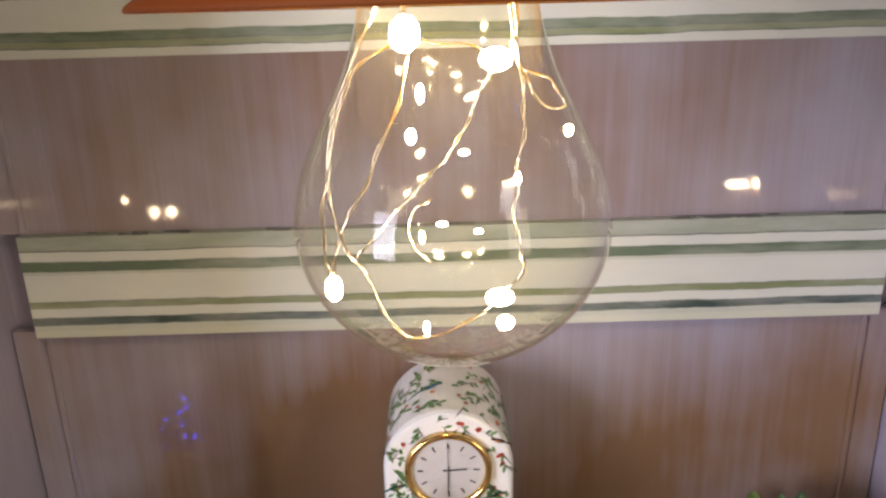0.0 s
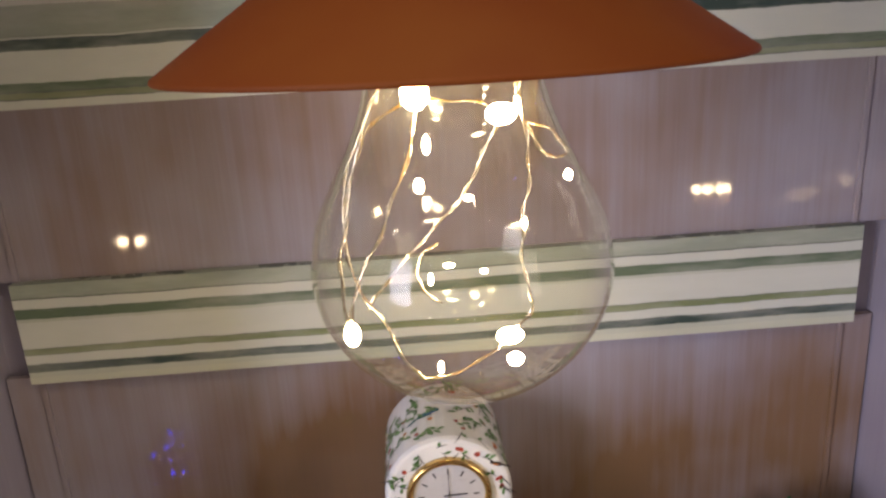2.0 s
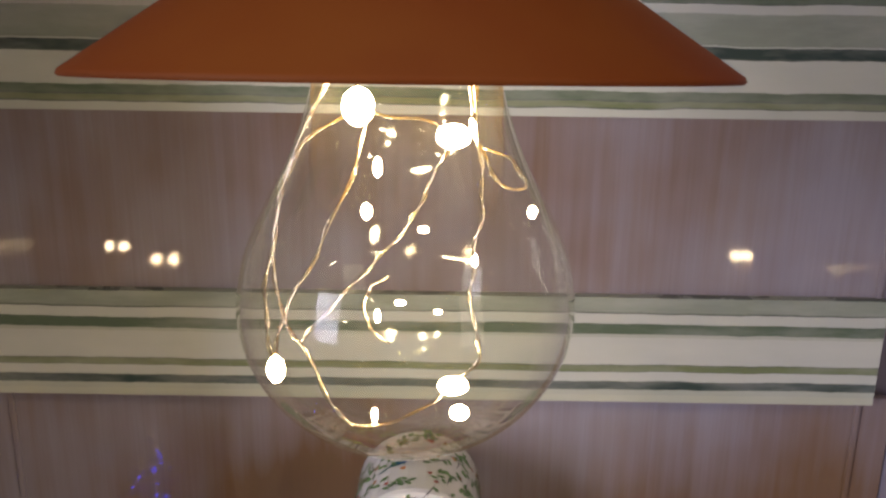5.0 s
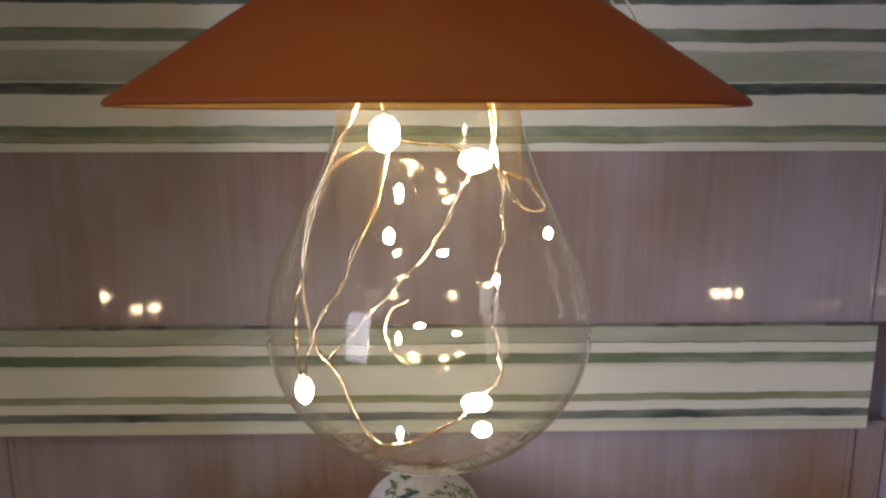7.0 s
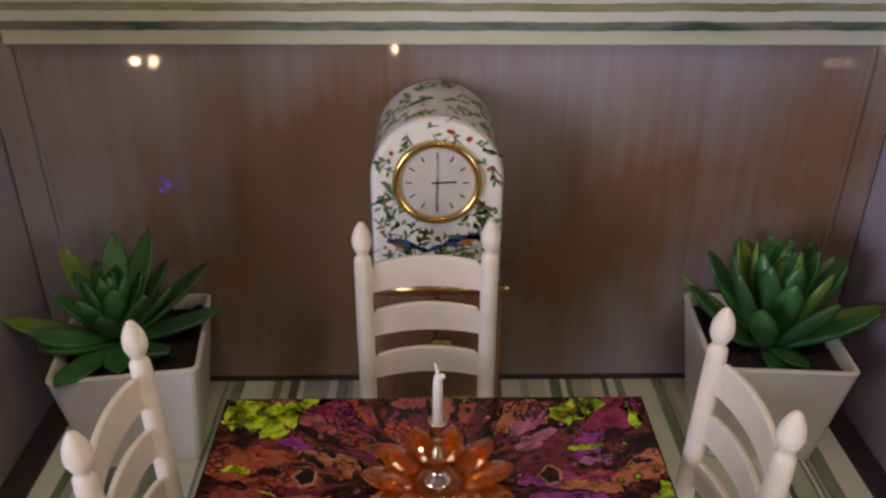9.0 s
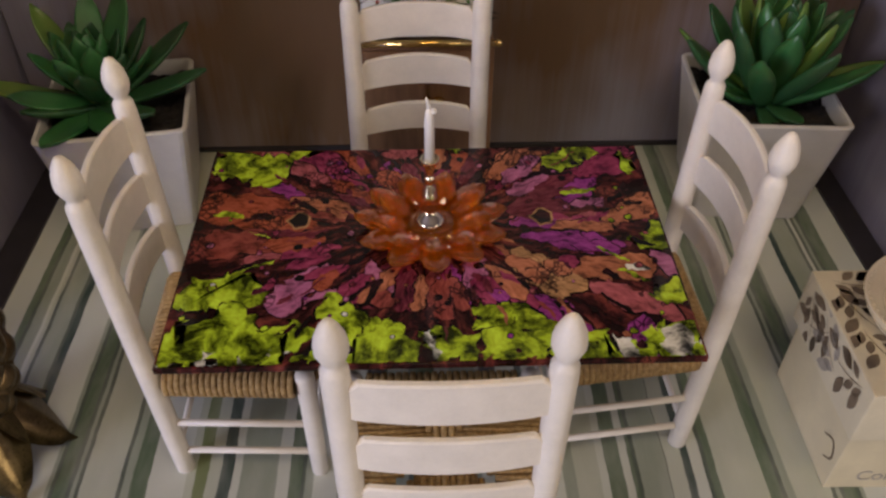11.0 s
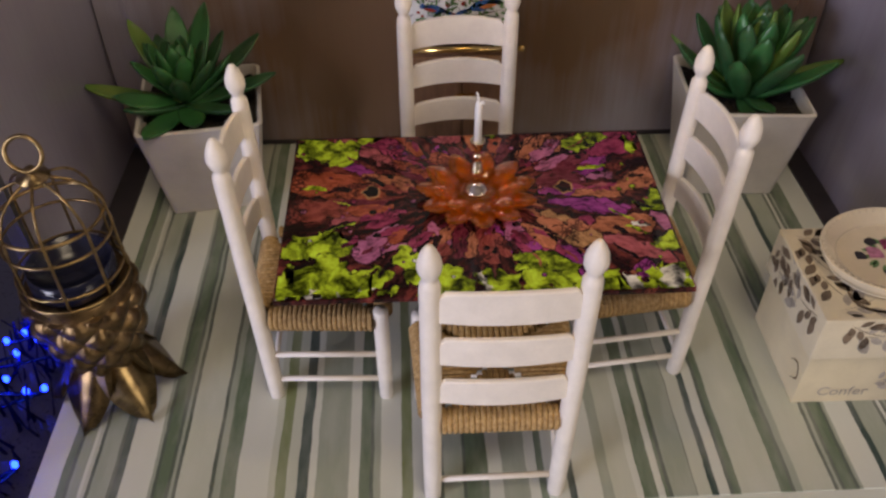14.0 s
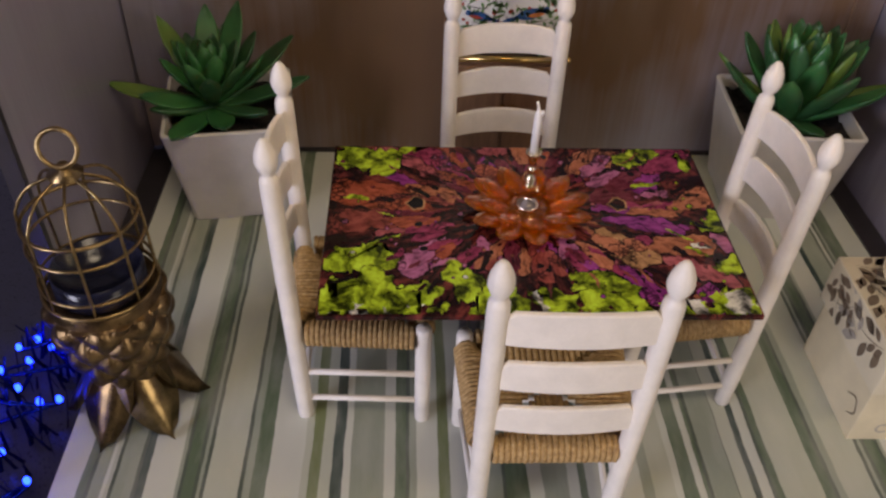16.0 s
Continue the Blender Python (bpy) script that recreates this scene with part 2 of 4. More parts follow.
# blots of ink on the tile: from, to, half width in millimetres, and a tone
BLOTS_BACK = [(-55, 14, -103, 26, 9, "r"), (-54, 5, -101, -4, 7, "b"), (-30, 45, -66, 64, 6, "m"), (-40, 35, -80, 64, 5, "p"), (28, 43, 56, 58, 7, "u"), (-21, 62, -5, 62, 4, "p"),
              (41, 19, 78, 36, 6, "v"), (72, 43, 99, 62, 7, "m"), (55, -5, 76, -3, 5, "v"), (80, 10, 105, 24, 6, "u"), (97, -13, 104, -22, 4, "l")]
BLOTS_FRONT = [(-45, -18, -63, -36, 6, "l"), (-25, -15, -17, -37, 4, "l"), (-11, -15, -10, -40, 4, "d"), (2, -16, 4, -43, 4, "b"), (20, -12, 16, -34, 4, "l"), (19, -26, 44, -47, 7, "m"),
               (48, -35, 56, -59, 6, "v"), (36, -12, 60, -31, 7, "t"), (60, -20, 94, -18, 6, "u"), (66, -28, 95, -46, 5, "p"), (82, -48, 86, -66, 6, "v")]
LIMES_BACK = [(-104, 53, -67, 51, 8, "g"), (-64, 64, -51, 69, 4, "g"), (9, 65, 23, 68, 4, "g"), (59, 47, 79, 62, 4, "g"), (97, 58, 97, 44, 3, "g"), (90, -4, 105, -2, 4, "g"), (92, -33, 104, -33, 7, "g")]
LIMES_FRONT = [(89, -58, 106, -57, 8, "g"), (56, -64, 76, -63, 5, "g"), (18, -39, 47, -59, 7, "g"), (-21, -47, -19, -65, 7, "g"), (0, -51, 9, -59, 5, "g"), (-104, -32, -73, -26, 8, "g"),
               (-102, -57, -71, -47, 9, "g"), (-63, -60, -56, -48, 6, "g"), (-39, -36, -33, -54, 4, "g"), (27, -52, 37, -63, 7, "g")]
BARE = [(97, -65, 106, -63, 3, "w"), (-101, -65, -79, -62, 2, "w"), (73, -61, 80, -67, 2, "w"), (-76, -63, -57, -61, 2, "w")]
TONE = dict(r=(0.22, 0.048, 0.024), b=(0.17, 0.036, 0.030), m=(0.17, 0.020, 0.060), p=(0.24, 0.060, 0.075), l=(0.27, 0.085, 0.18), d=(0.09, 0.012, 0.024), v=(0.17, 0.022, 0.15),
            t=(0.28, 0.15, 0.07), u=(0.27, 0.095, 0.050), e=(0.014, 0.004, 0.004), g=(0.32, 0.45, 0.02), w=(0.75, 0.74, 0.70), k=(0.008, 0.005, 0.005))


def ink(name, tone):
    """One ink on the glaze, streaked outwards from the tile's middle, with black specks and pools."""
    t = Tree(name)
    v = t.coord()
    wob = t.add("TexNoise", Vector=v, Scale=60.0, Detail=3.0).outputs["Color"]
    w = t.add("VectorMath", _operation="MULTIPLY_ADD")
    t.put(w.inputs[0], wob)
    w.inputs[1].default_value = (0.014, 0.014, 0.0)
    t.put(w.inputs[2], v)
    s = t.sep(w.outputs[0])
    x, y = t.math("SUBTRACT", s[0], 0.009), t.math("SUBTRACT", s[1], 0.013)
    rad = t.math("SQRT", t.math("ADD", t.math("MULTIPLY", x, x), t.math("MULTIPLY", y, y)))
    polar = t.add("CombineXYZ", X=t.math("MULTIPLY", t.math("ARCTAN2", y, x), 7.0), Y=t.math("MULTIPLY", rad, 34.0), Z=0.0).outputs[0]
    base = TONE[tone]
    if tone == "k":
        col = t.ramp(t.noise(polar, 1.3, 5, 0.65), [(0.48, base), (0.58, (0.035, 0.008, 0.010)), (0.68, (0.12, 0.032, 0.035)), (0.82, (0.18, 0.09, 0.06))])
    elif tone == "e":
        col = t.ramp(t.noise(polar, 1.6, 5, 0.65), [(0.43, base), (0.52, (0.05, 0.012, 0.012)), (0.60, (0.17, 0.034, 0.030)), (0.70, (0.25, 0.08, 0.05)), (0.80, (0.16, 0.03, 0.07))])
    elif tone in "gw":
        col = t.ramp(t.noise(w.outputs[0], 110, 4, 0.62), [(0.38, tuple(c * 0.04 for c in base)), (0.47, tuple(c * 0.35 for c in base)), (0.56, base), (0.70, tuple(min(1, c * 1.35 + 0.03) for c in base))])
    else:
        k = t.math("ADD", t.math("MULTIPLY", t.noise(polar, 4.2, 4, 0.7), 0.6), t.math("MULTIPLY", t.noise(v, 75, 3), 0.4))
        col = t.ramp(k, [(0.37, tuple(c * 0.12 for c in base)), (0.49, base), (0.62, tuple(min(1, c * 1.5 + 0.02) for c in base))])
    lace = t.add("TexVoronoi", Vector=w.outputs[0], Scale=330.0, _feature="DISTANCE_TO_EDGE").outputs["Distance"]
    zone = t.math("GREATER_THAN", t.noise(v, 42, 2), 0.56 if tone not in "gw" else 0.75)
    col = t.mix(t.math("MULTIPLY", t.math("MULTIPLY", t.math("LESS_THAN", lace, 0.10), zone), 0.8), col, (0.012, 0.005, 0.006))
    t.set(Base__Color=col, Roughness=0.10, Specular__IOR__Level=0.2, Coat__Weight=0.06, Coat__Roughness=0.03)
    return t.mat


for k, v in TONE.items():
    if k not in "kew":
        TONE[k] = tuple(c * 1.4 for c in v)
INKS = {k: ink("tile_ink_" + k, k) for k in TONE}


# ---- mesh helpers ----
def part(name, bm, mat, parent=None, label="", smooth=False):
    me = bpy.data.meshes.new(name)
    if smooth:
        for f in bm.faces:
            f.smooth = True
    bm.to_mesh(me)
    bm.free()
    me.materials.append(mat)
    ob = new(name, me)
    ob.parent = parent
    if label:
        ob["label"] = label
    return ob


def thing(name, x, y, z, rz, label, category, group="", kind=""):
    e = new(name)
    e.empty_display_size = 0.02
    e.matrix_basis = pose(x, y, z, 0, 0, rz)
    return tagged(e, label, category, group, kind)


def box(bm, x0, x1, y0, y1, z0, z1, bevel=0.0, seg=2):
    m = Matrix.LocRotScale(((x0 + x1) / 2, (y0 + y1) / 2, (z0 + z1) / 2), None, (x1 - x0, y1 - y0, z1 - z0))
    r = bmesh.ops.create_cube(bm, size=1, matrix=m)
    if bevel:
        es = list({e for v in r["verts"] for e in v.link_edges})
        bmesh.ops.bevel(bm, geom=es, offset=bevel, segments=seg, affect="EDGES", profile=0.7)
    return bm


def cube(*a, **k):
    return box(bmesh.new(), *a, **k)


def lathe(bm, prof, seg=24, m=None, close=True):
    """Turn (r, z) pairs about z."""
    m = m or Matrix()
    rings = []
    for r, z in prof:
        if r < 1e-6:
            rings.append([bm.verts.new(m @ Vector((0, 0, z)))])
        else:
            rings.append([bm.verts.new(m @ Vector((r * math.cos(2 * math.pi * i / seg), r * math.sin(2 * math.pi * i / seg), z))) for i in range(seg)])
    for a, b in zip(rings, rings[1:]):
        for i in range(seg):
            j = (i + 1) % seg
            if len(a) == 1 and len(b) == 1:
                continue
            if len(a) == 1:
                bm.faces.new((a[0], b[j], b[i]))
            elif len(b) == 1:
                bm.faces.new((a[i], a[j], b[0]))
            else:
                bm.faces.new((a[i], a[j], b[j], b[i]))
    if close:
        for ring in (rings[0], rings[-1]):
            if len(ring) > 2:
                bm.faces.new(ring)
    bmesh.ops.recalc_face_normals(bm, faces=bm.faces[:])
    return bm


def tube(bm, pts, r, seg=6, closed=False):
    """A round bar along points; r is one radius or one for each point."""
    pts = [Vector(p) for p in pts]
    n = len(pts)
    rs = r if isinstance(r, (list, tuple)) else [r] * n
    rings, up = [], None
    for i, p in enumerate(pts):
        a = pts[i - 1] if (i or closed) else p
        b = pts[(i + 1) % n] if (i < n - 1 or closed) else p
        d = (b - a).normalized()
        if up is None:
            up = d.orthogonal().normalized()
        up = (up - d * up.dot(d)).normalized()
        side = d.cross(up)
        rings.append([bm.verts.new(p + (up * math.cos(2 * math.pi * k / seg) + side * math.sin(2 * math.pi * k / seg)) * rs[i]) for k in range(seg)])
    pairs = list(zip(rings, rings[1:])) + ([(rings[-1], rings[0])] if closed else [])
    for a, b in pairs:
        for k in range(seg):
            j = (k + 1) % seg
            bm.faces.new((a[k], a[j], b[j], b[k]))
    if not closed:
        bm.faces.new(rings[0][::-1])
        bm.faces.new(rings[-1])
    return bm


def smooth_path(keys, n=40):
    """Points on a Catmull-Rom curve through the keys."""
    k = [Vector(p) for p in keys]
    k = [k[0] * 2 - k[1]] + k + [k[-1] * 2 - k[-2]]
    out = []
    for i in range(1, len(k) - 2):
        for j in range(n):
            t = j / n
            a, b, c, d = k[i - 1:i + 3]
            out.append(0.5 * ((2 * b) + (c - a) * t + (2 * a - 5 * b + 4 * c - d) * t * t + (3 * b - a - 3 * c + d) * t ** 3))
    return out + [k[-2]]


def ball(bm, c, r, sub=2, scale=(1, 1, 1)):
    bmesh.ops.create_icosphere(bm, subdivisions=sub, radius=r, matrix=Matrix.LocRotScale(c, None, scale))
    return bm


def structure(name, bm, mat, label, category):
    return tagged(part(name, bm, mat), label, category, kind="structure")


# ---- the stage: floor, walls, ledge ----
structure("floor", cube(-0.2426, 0.272, -0.1245, 0.2215, -0.004, 0.0), paper_floor, "pale paper floor with hand-painted green and grey stripes", "floor")
front = structure("floor_front_sheet", cube(-0.2426, -0.086, -0.36, -0.1245, -0.005, -0.0008), paper_front, "striped paper sheets laid across the front edge", "paper sheet")
for a, b, lift in ((-0.086, 0.094, 0.0004), (0.094, 0.272, 0.0)):
    structure("floor_front_sheet", cube(a, b, -0.36, -0.1245, -0.005, -0.0008 - lift * 0.5), paper_front, "striped paper sheet laid across the front edge", "paper sheet")
structure("ledge", cube(-0.40, 0.42, -0.37, 0.30, -0.03, -0.0052), ledge_mat, "dark glossy shelf under the striped paper", "shelf")
structure("wall_north", cube(-0.262, 0.289, 0.2285, 0.242, 0.0, 0.66), side_mat, "lilac backing board behind the sheets", "wall")
LEAN = Matrix(((1, 0, 0, 0), (0, 1, 0.010, 0), (0, 0, 1, 0), (0, 0, 0, 1)))      # the lower sheet leans back a little


def leaning(bm):
    bm.transform(LEAN)
    return bm


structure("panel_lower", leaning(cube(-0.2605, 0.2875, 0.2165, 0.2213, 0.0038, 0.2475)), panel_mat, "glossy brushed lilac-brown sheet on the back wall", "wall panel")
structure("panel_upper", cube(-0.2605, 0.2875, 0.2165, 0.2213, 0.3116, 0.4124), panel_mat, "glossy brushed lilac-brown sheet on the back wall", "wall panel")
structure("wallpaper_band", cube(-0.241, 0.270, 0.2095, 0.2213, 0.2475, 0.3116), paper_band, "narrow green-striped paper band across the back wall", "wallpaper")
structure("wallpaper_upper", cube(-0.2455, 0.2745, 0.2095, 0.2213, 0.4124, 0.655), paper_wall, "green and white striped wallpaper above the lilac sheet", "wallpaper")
structure("baseboard", cube(-0.2455, 0.2735, 0.2150, 0.2213, 0.0, 0.0036, bevel=0.0008), dark_frame, "thin dark strip where back wall meets floor", "baseboard")
structure("wall_west", cube(-0.268, -0.262, 0.020, 0.236, 0.0, 0.66), side_mat, "glossy lilac side sheet", "wall")
structure("wall_east", cube(0.289, 0.295, -0.012, 0.236, 0.0, 0.66), side_mat, "glossy lilac side sheet", "wall")
structure("wall_east_front", cube(0.289, 0.295, -0.13, -0.0167, 0.0, 0.22), side_mat, "glossy lilac side sheet in front of the upright", "wall")
structure("trim_west", cube(-0.2615, -0.2428, 0.02, 0.2150, -0.004, 0.0015, bevel=0.0006), dark_frame, "dark channel beside the floor", "trim")
structure("trim_east", cube(0.2723, 0.2888, -0.1245, 0.2150, -0.004, 0.0015, bevel=0.0006), dark_frame, "dark channel beside the floor", "trim")
structure("post_east", cube(0.2862, 0.2955, -0.0165, -0.0122, 0.0, 0.66), dark_frame, "slim dark upright at the sheet's edge", "trim")
structure("post_west", cube(-0.2685, -0.2592, 0.0155, 0.0198, 0.0, 0.66), dark_frame, "slim dark upright at the sheet's edge", "trim")
for px_, w in ((-0.2385, 0.0016), (0.2665, 0.0016)):
    for z0, z1 in ((0.006, 0.2475), (0.3116, 0.4124)):
        strip = cube(px_ - w, px_ + w, 0.2145, 0.2163, z0, z1, bevel=0.0005)
        structure("panel_edge", leaning(strip) if z0 < 0.1 else strip, panel_mat, "clear bevelled edge of the lilac sheet", "trim")
structure("ceiling", cube(-0.268, 0.295, -0.10, 0.236, 0.66, 0.672), room_wall, "plain board above the display", "ceiling")

# the dark room round the display
structure("room_floor", cube(-2.5, 2.5, -4.0, 1.2, -0.86, -0.80), room_floor, "dark room floor", "floor")
structure("wall_room_north", cube(-2.5, 2.5, 1.14, 1.2, -0.80, 1.70), room_wall, "plain dim room wall", "wall")
structure("wall_room_south", cube(-2.5, 2.5, -4.0, -3.94, -0.80, 1.70), room_wall, "plain dim room wall", "wall")
structure("wall_room_west", cube(-2.5, -2.44, -3.94, 1.14, -0.80, 1.70), room_wall, "plain dim room wall", "wall")
structure("wall_room_east", cube(2.44, 2.5, -3.94, 1.14, -0.80, 1.70), room_wall, "plain dim room wall", "wall")
structure("ceiling_room", cube(-2.5, 2.5, -4.0, 1.2, 1.70, 1.76), room_wall, "plain dim room ceiling", "ceiling")
structure("cabinet_base", cube(-0.40, 0.42, -0.37, 0.30, -0.80, -0.0302), ledge_mat, "dark cabinet that carries the display", "cabinet")


# ---- room lamps whose light shows as dots in the lilac sheets ----
def room_lamp(x, y, z):
    e = thing("globe_lamp", x, y, z - 0.06, 0, "small warm globe lamp placed for its reflected dots", "lamp", "room lamps")
    part("globe", ball(bmesh.new(), (0, 0, 0.06), 0.019, 3), lamp_glow, e, "glowing globe", smooth=True)
    part("stem", lathe(bmesh.new(), [(0.05, -0.80 - z + 0.06), (0.05, -0.79 - z + 0.06), (0.008, -0.78 - z + 0.06), (0.008, 0.03)], 16), old_brass, e, "brass stem", smooth=True)


# outer lamps come in close pairs: the extra ones stand in for doubled reflections
for lx, lz in ((-1.445, -0.505), (-1.375, -0.505), (-1.24, -0.56), (-1.165, -0.56), (-0.13, -0.505), (0.13, -0.505), (1.285, -0.505), (1.335, -0.505), (1.395, -0.505), (1.44, -0.505)):
    room_lamp(lx, -2.75, lz)


# ---- pendant lamp ----
LX, LY = 0.0087, -0.012
lamp = thing("pendant_lamp", LX, LY, 0.3415, 0, "terracotta cone pendant lamp, clear bulb of fairy lights over the table", "pendant lamp")
prof_out = [(0.0, 0.0018), (0.010, 0.0030), (0.020, 0.0064), (0.030, 0.0128), (0.038, 0.0211), (0.0435, 0.031), (0.0458, 0.041), (0.0456, 0.049),
            (0.0432, 0.060), (0.0378, 0.0715), (0.0322, 0.082), (0.0282, 0.091), (0.0258, 0.0985), (0.0242, 0.105), (0.0228, 0.114), (0.0213, 0.123)]


def resample(prof, n):
    pts = smooth_path([(r, 0, z) for r, z in prof], n)
    return [(max(p.x, 0.0), p.z) for p in pts]


part("bulb", lathe(bmesh.new(), resample(prof_out, 4), 64, close=False), bulb_glass, lamp, "clear glass globe bulb", smooth=True)
part("bulb_cap", lathe(bmesh.new(), [(0.0, 0.150), (0.014, 0.150), (0.0215, 0.142), (0.0215, 0.122), (0.0200, 0.120), (0.0, 0.120)], 32), silver_gold, lamp, "gilt bulb cap", smooth=False)
rim = 0.1045
TIP = Matrix.Translation((0, 0, rim)) @ Matrix.Rotation(math.radians(-3.2), 4, "X") @ Matrix.Translation((0, 0, -rim))


def tipped(bm):
    """The shade hangs a little askew on its cap."""
    bm.transform(TIP)
    return bm


part("shade", tipped(lathe(bmesh.new(), [(0.0815, rim), (0.0820, rim + 0.0006), (0.0815, rim + 0.0016), (0.0140, rim + 0.0480), (0.0105, rim + 0.0496), (0.0105, rim + 0.0475), (0.0130, rim + 0.0458),
                                  (0.0797, rim + 0.0012), (0.0815, rim)], 96, close=False)), shade_mat, lamp, "terracotta cone shade", smooth=True)
part("lining", tipped(lathe(bmesh.new(), [(0.0794, rim + 0.0010), (0.0132, rim + 0.0454), (0.0126, rim + 0.0450), (0.0788, rim + 0.0004), (0.0794, rim + 0.0010)], 96, close=False)), lining_mat, lamp, "golden inner lining", smooth=True)
part("cable", tube(bmesh.new(), [(0, 0, 0.148), (0, 0, 0.24), (0, 0, 0.3185)], 0.0022, 8), dark_frame, lamp, "dark hanging cable", smooth=True)
for dx, dz, tx in ((0.060, 0.018, 0.006), (0.066, 0.0145, 0.012)):
    part("thread", tube(bmesh.new(), smooth_path([(dx, 0.01, rim + dz * 0.75), (dx * 0.70, 0.012, rim + 0.047), (tx, 0.01, rim + 0.14), (tx * 0.4, 0.0, 0.3185)], 8), 0.00032, 5), thread_mat, lamp, "thin white hanging thread", smooth=True)


def led_at(x, y, z, r, stretch=(1, 1, 1)):
    return ball(bmesh.new(), (x, y, z), r, 2, stretch)


# places in the lamp's own frame: across, towards the back, up
LEDS = [(-0.0345, -0.012, 0.0285, 0.0030, (0.8, 0.8, 1.3)), (0.0130, -0.010, 0.0235, 0.0028, (1.5, 1, 0.9)), (0.0150, -0.006, 0.0135, 0.0024, (1.1, 1, 0.9)),
        (-0.0085, -0.008, 0.0135, 0.0014, (0.8, 0.8, 2.0)), (-0.0115, -0.012, 0.0985, 0.0040, (1, 1, 1.2)), (0.0120, -0.012, 0.0915, 0.0034, (1.3, 1, 0.9)),
        (-0.0085, 0.008, 0.080, 0.0018, (0.9, 0.9, 2.2)), (-0.0115, 0.006, 0.0680, 0.0019, (1.1, 0.9, 1.7)), (0.0040, 0.012, 0.0615, 0.0014, (1.5, 1, 0.9)),
        (0.0180, -0.010, 0.0590, 0.0013, (0.9, 0.9, 1.8)), (0.0340, 0.004, 0.0690, 0.0017, (1, 1, 1.4)), (-0.0095, 0.015, 0.0340, 0.0012, (0.9, 1, 2.4)),
        (-0.0030, 0.020, 0.0365, 0.0013, (1.8, 1, 0.8)), (0.0085, 0.018, 0.0345, 0.0011, (1.6, 1, 0.8))]
# the main beads are oversized, with their glare built into the shape
for x, y, z, r, s in LEDS:
    r *= 1.0 if r > 0.0023 else 0.72
    part("led", led_at(x, y, z, r, s), led_warm, lamp, "warm white light bead", smooth=True)
WIRES = [
    [(-0.012, -0.012, 0.108), (-0.013, -0.012, 0.098), (-0.026, -0.014, 0.088), (-0.033, -0.016, 0.066), (-0.036, -0.014, 0.046), (-0.0345, -0.012, 0.029)],
    [(-0.017, -0.010, 0.108), (-0.026, -0.010, 0.090), (-0.0335, -0.010, 0.070), (-0.0325, -0.013, 0.047), (-0.026, -0.016, 0.036), (-0.018, -0.016, 0.018), (-0.008, -0.012, 0.012), (0.006, -0.010, 0.0175), (0.013, -0.010, 0.0235)],
    [(-0.010, 0.004, 0.100), (-0.013, -0.002, 0.083), (-0.022, -0.010, 0.062), (-0.031, -0.013, 0.046), (-0.0345, -0.012, 0.030)],
    [(0.012, -0.012, 0.0915), (0.006, -0.010, 0.078), (0.000, -0.006, 0.067), (-0.010, 0.000, 0.054), (-0.020, 0.004, 0.042), (-0.030, 0.000, 0.031)],
    [(0.016, -0.012, 0.108), (0.018, -0.012, 0.090), (0.0195, -0.011, 0.074), (0.018, -0.010, 0.059), (0.0175, -0.010, 0.045), (0.020, -0.010, 0.032), (0.013, -0.010, 0.0235)],
    [(0.015, -0.010, 0.106), (0.018, -0.011, 0.090), (0.024, -0.012, 0.0795), (0.0305, -0.010, 0.0785), (0.027, -0.008, 0.085), (0.020, -0.008, 0.088)],
    [(-0.0115, -0.012, 0.0985), (-0.004, -0.013, 0.096), (0.005, -0.013, 0.0955), (0.012, -0.012, 0.0915)],
    [(-0.006, 0.016, 0.046), (-0.0115, 0.017, 0.042), (-0.0135, 0.018, 0.034), (-0.010, 0.018, 0.027), (-0.0065, 0.018, 0.024)],
]
for w in WIRES:
    pts = smooth_path(w, 8)
    pts = [p + Vector((noise.noise(p * 90), noise.noise(p * 90 + Vector((5, 0, 0))), 0)) * 0.0009 for p in pts]
    bm = tube(bmesh.new(), pts, 0.00034, 5)
    tube(bm, [p + Vector((0.0008 * math.sin(i * 0.8), 0.0008 * math.cos(i * 0.8), 0)) for i, p in enumerate(pts)], 0.00026, 5)
    part("wire", bm, silver_gold, lamp, "fine gilt light wire", smooth=True)


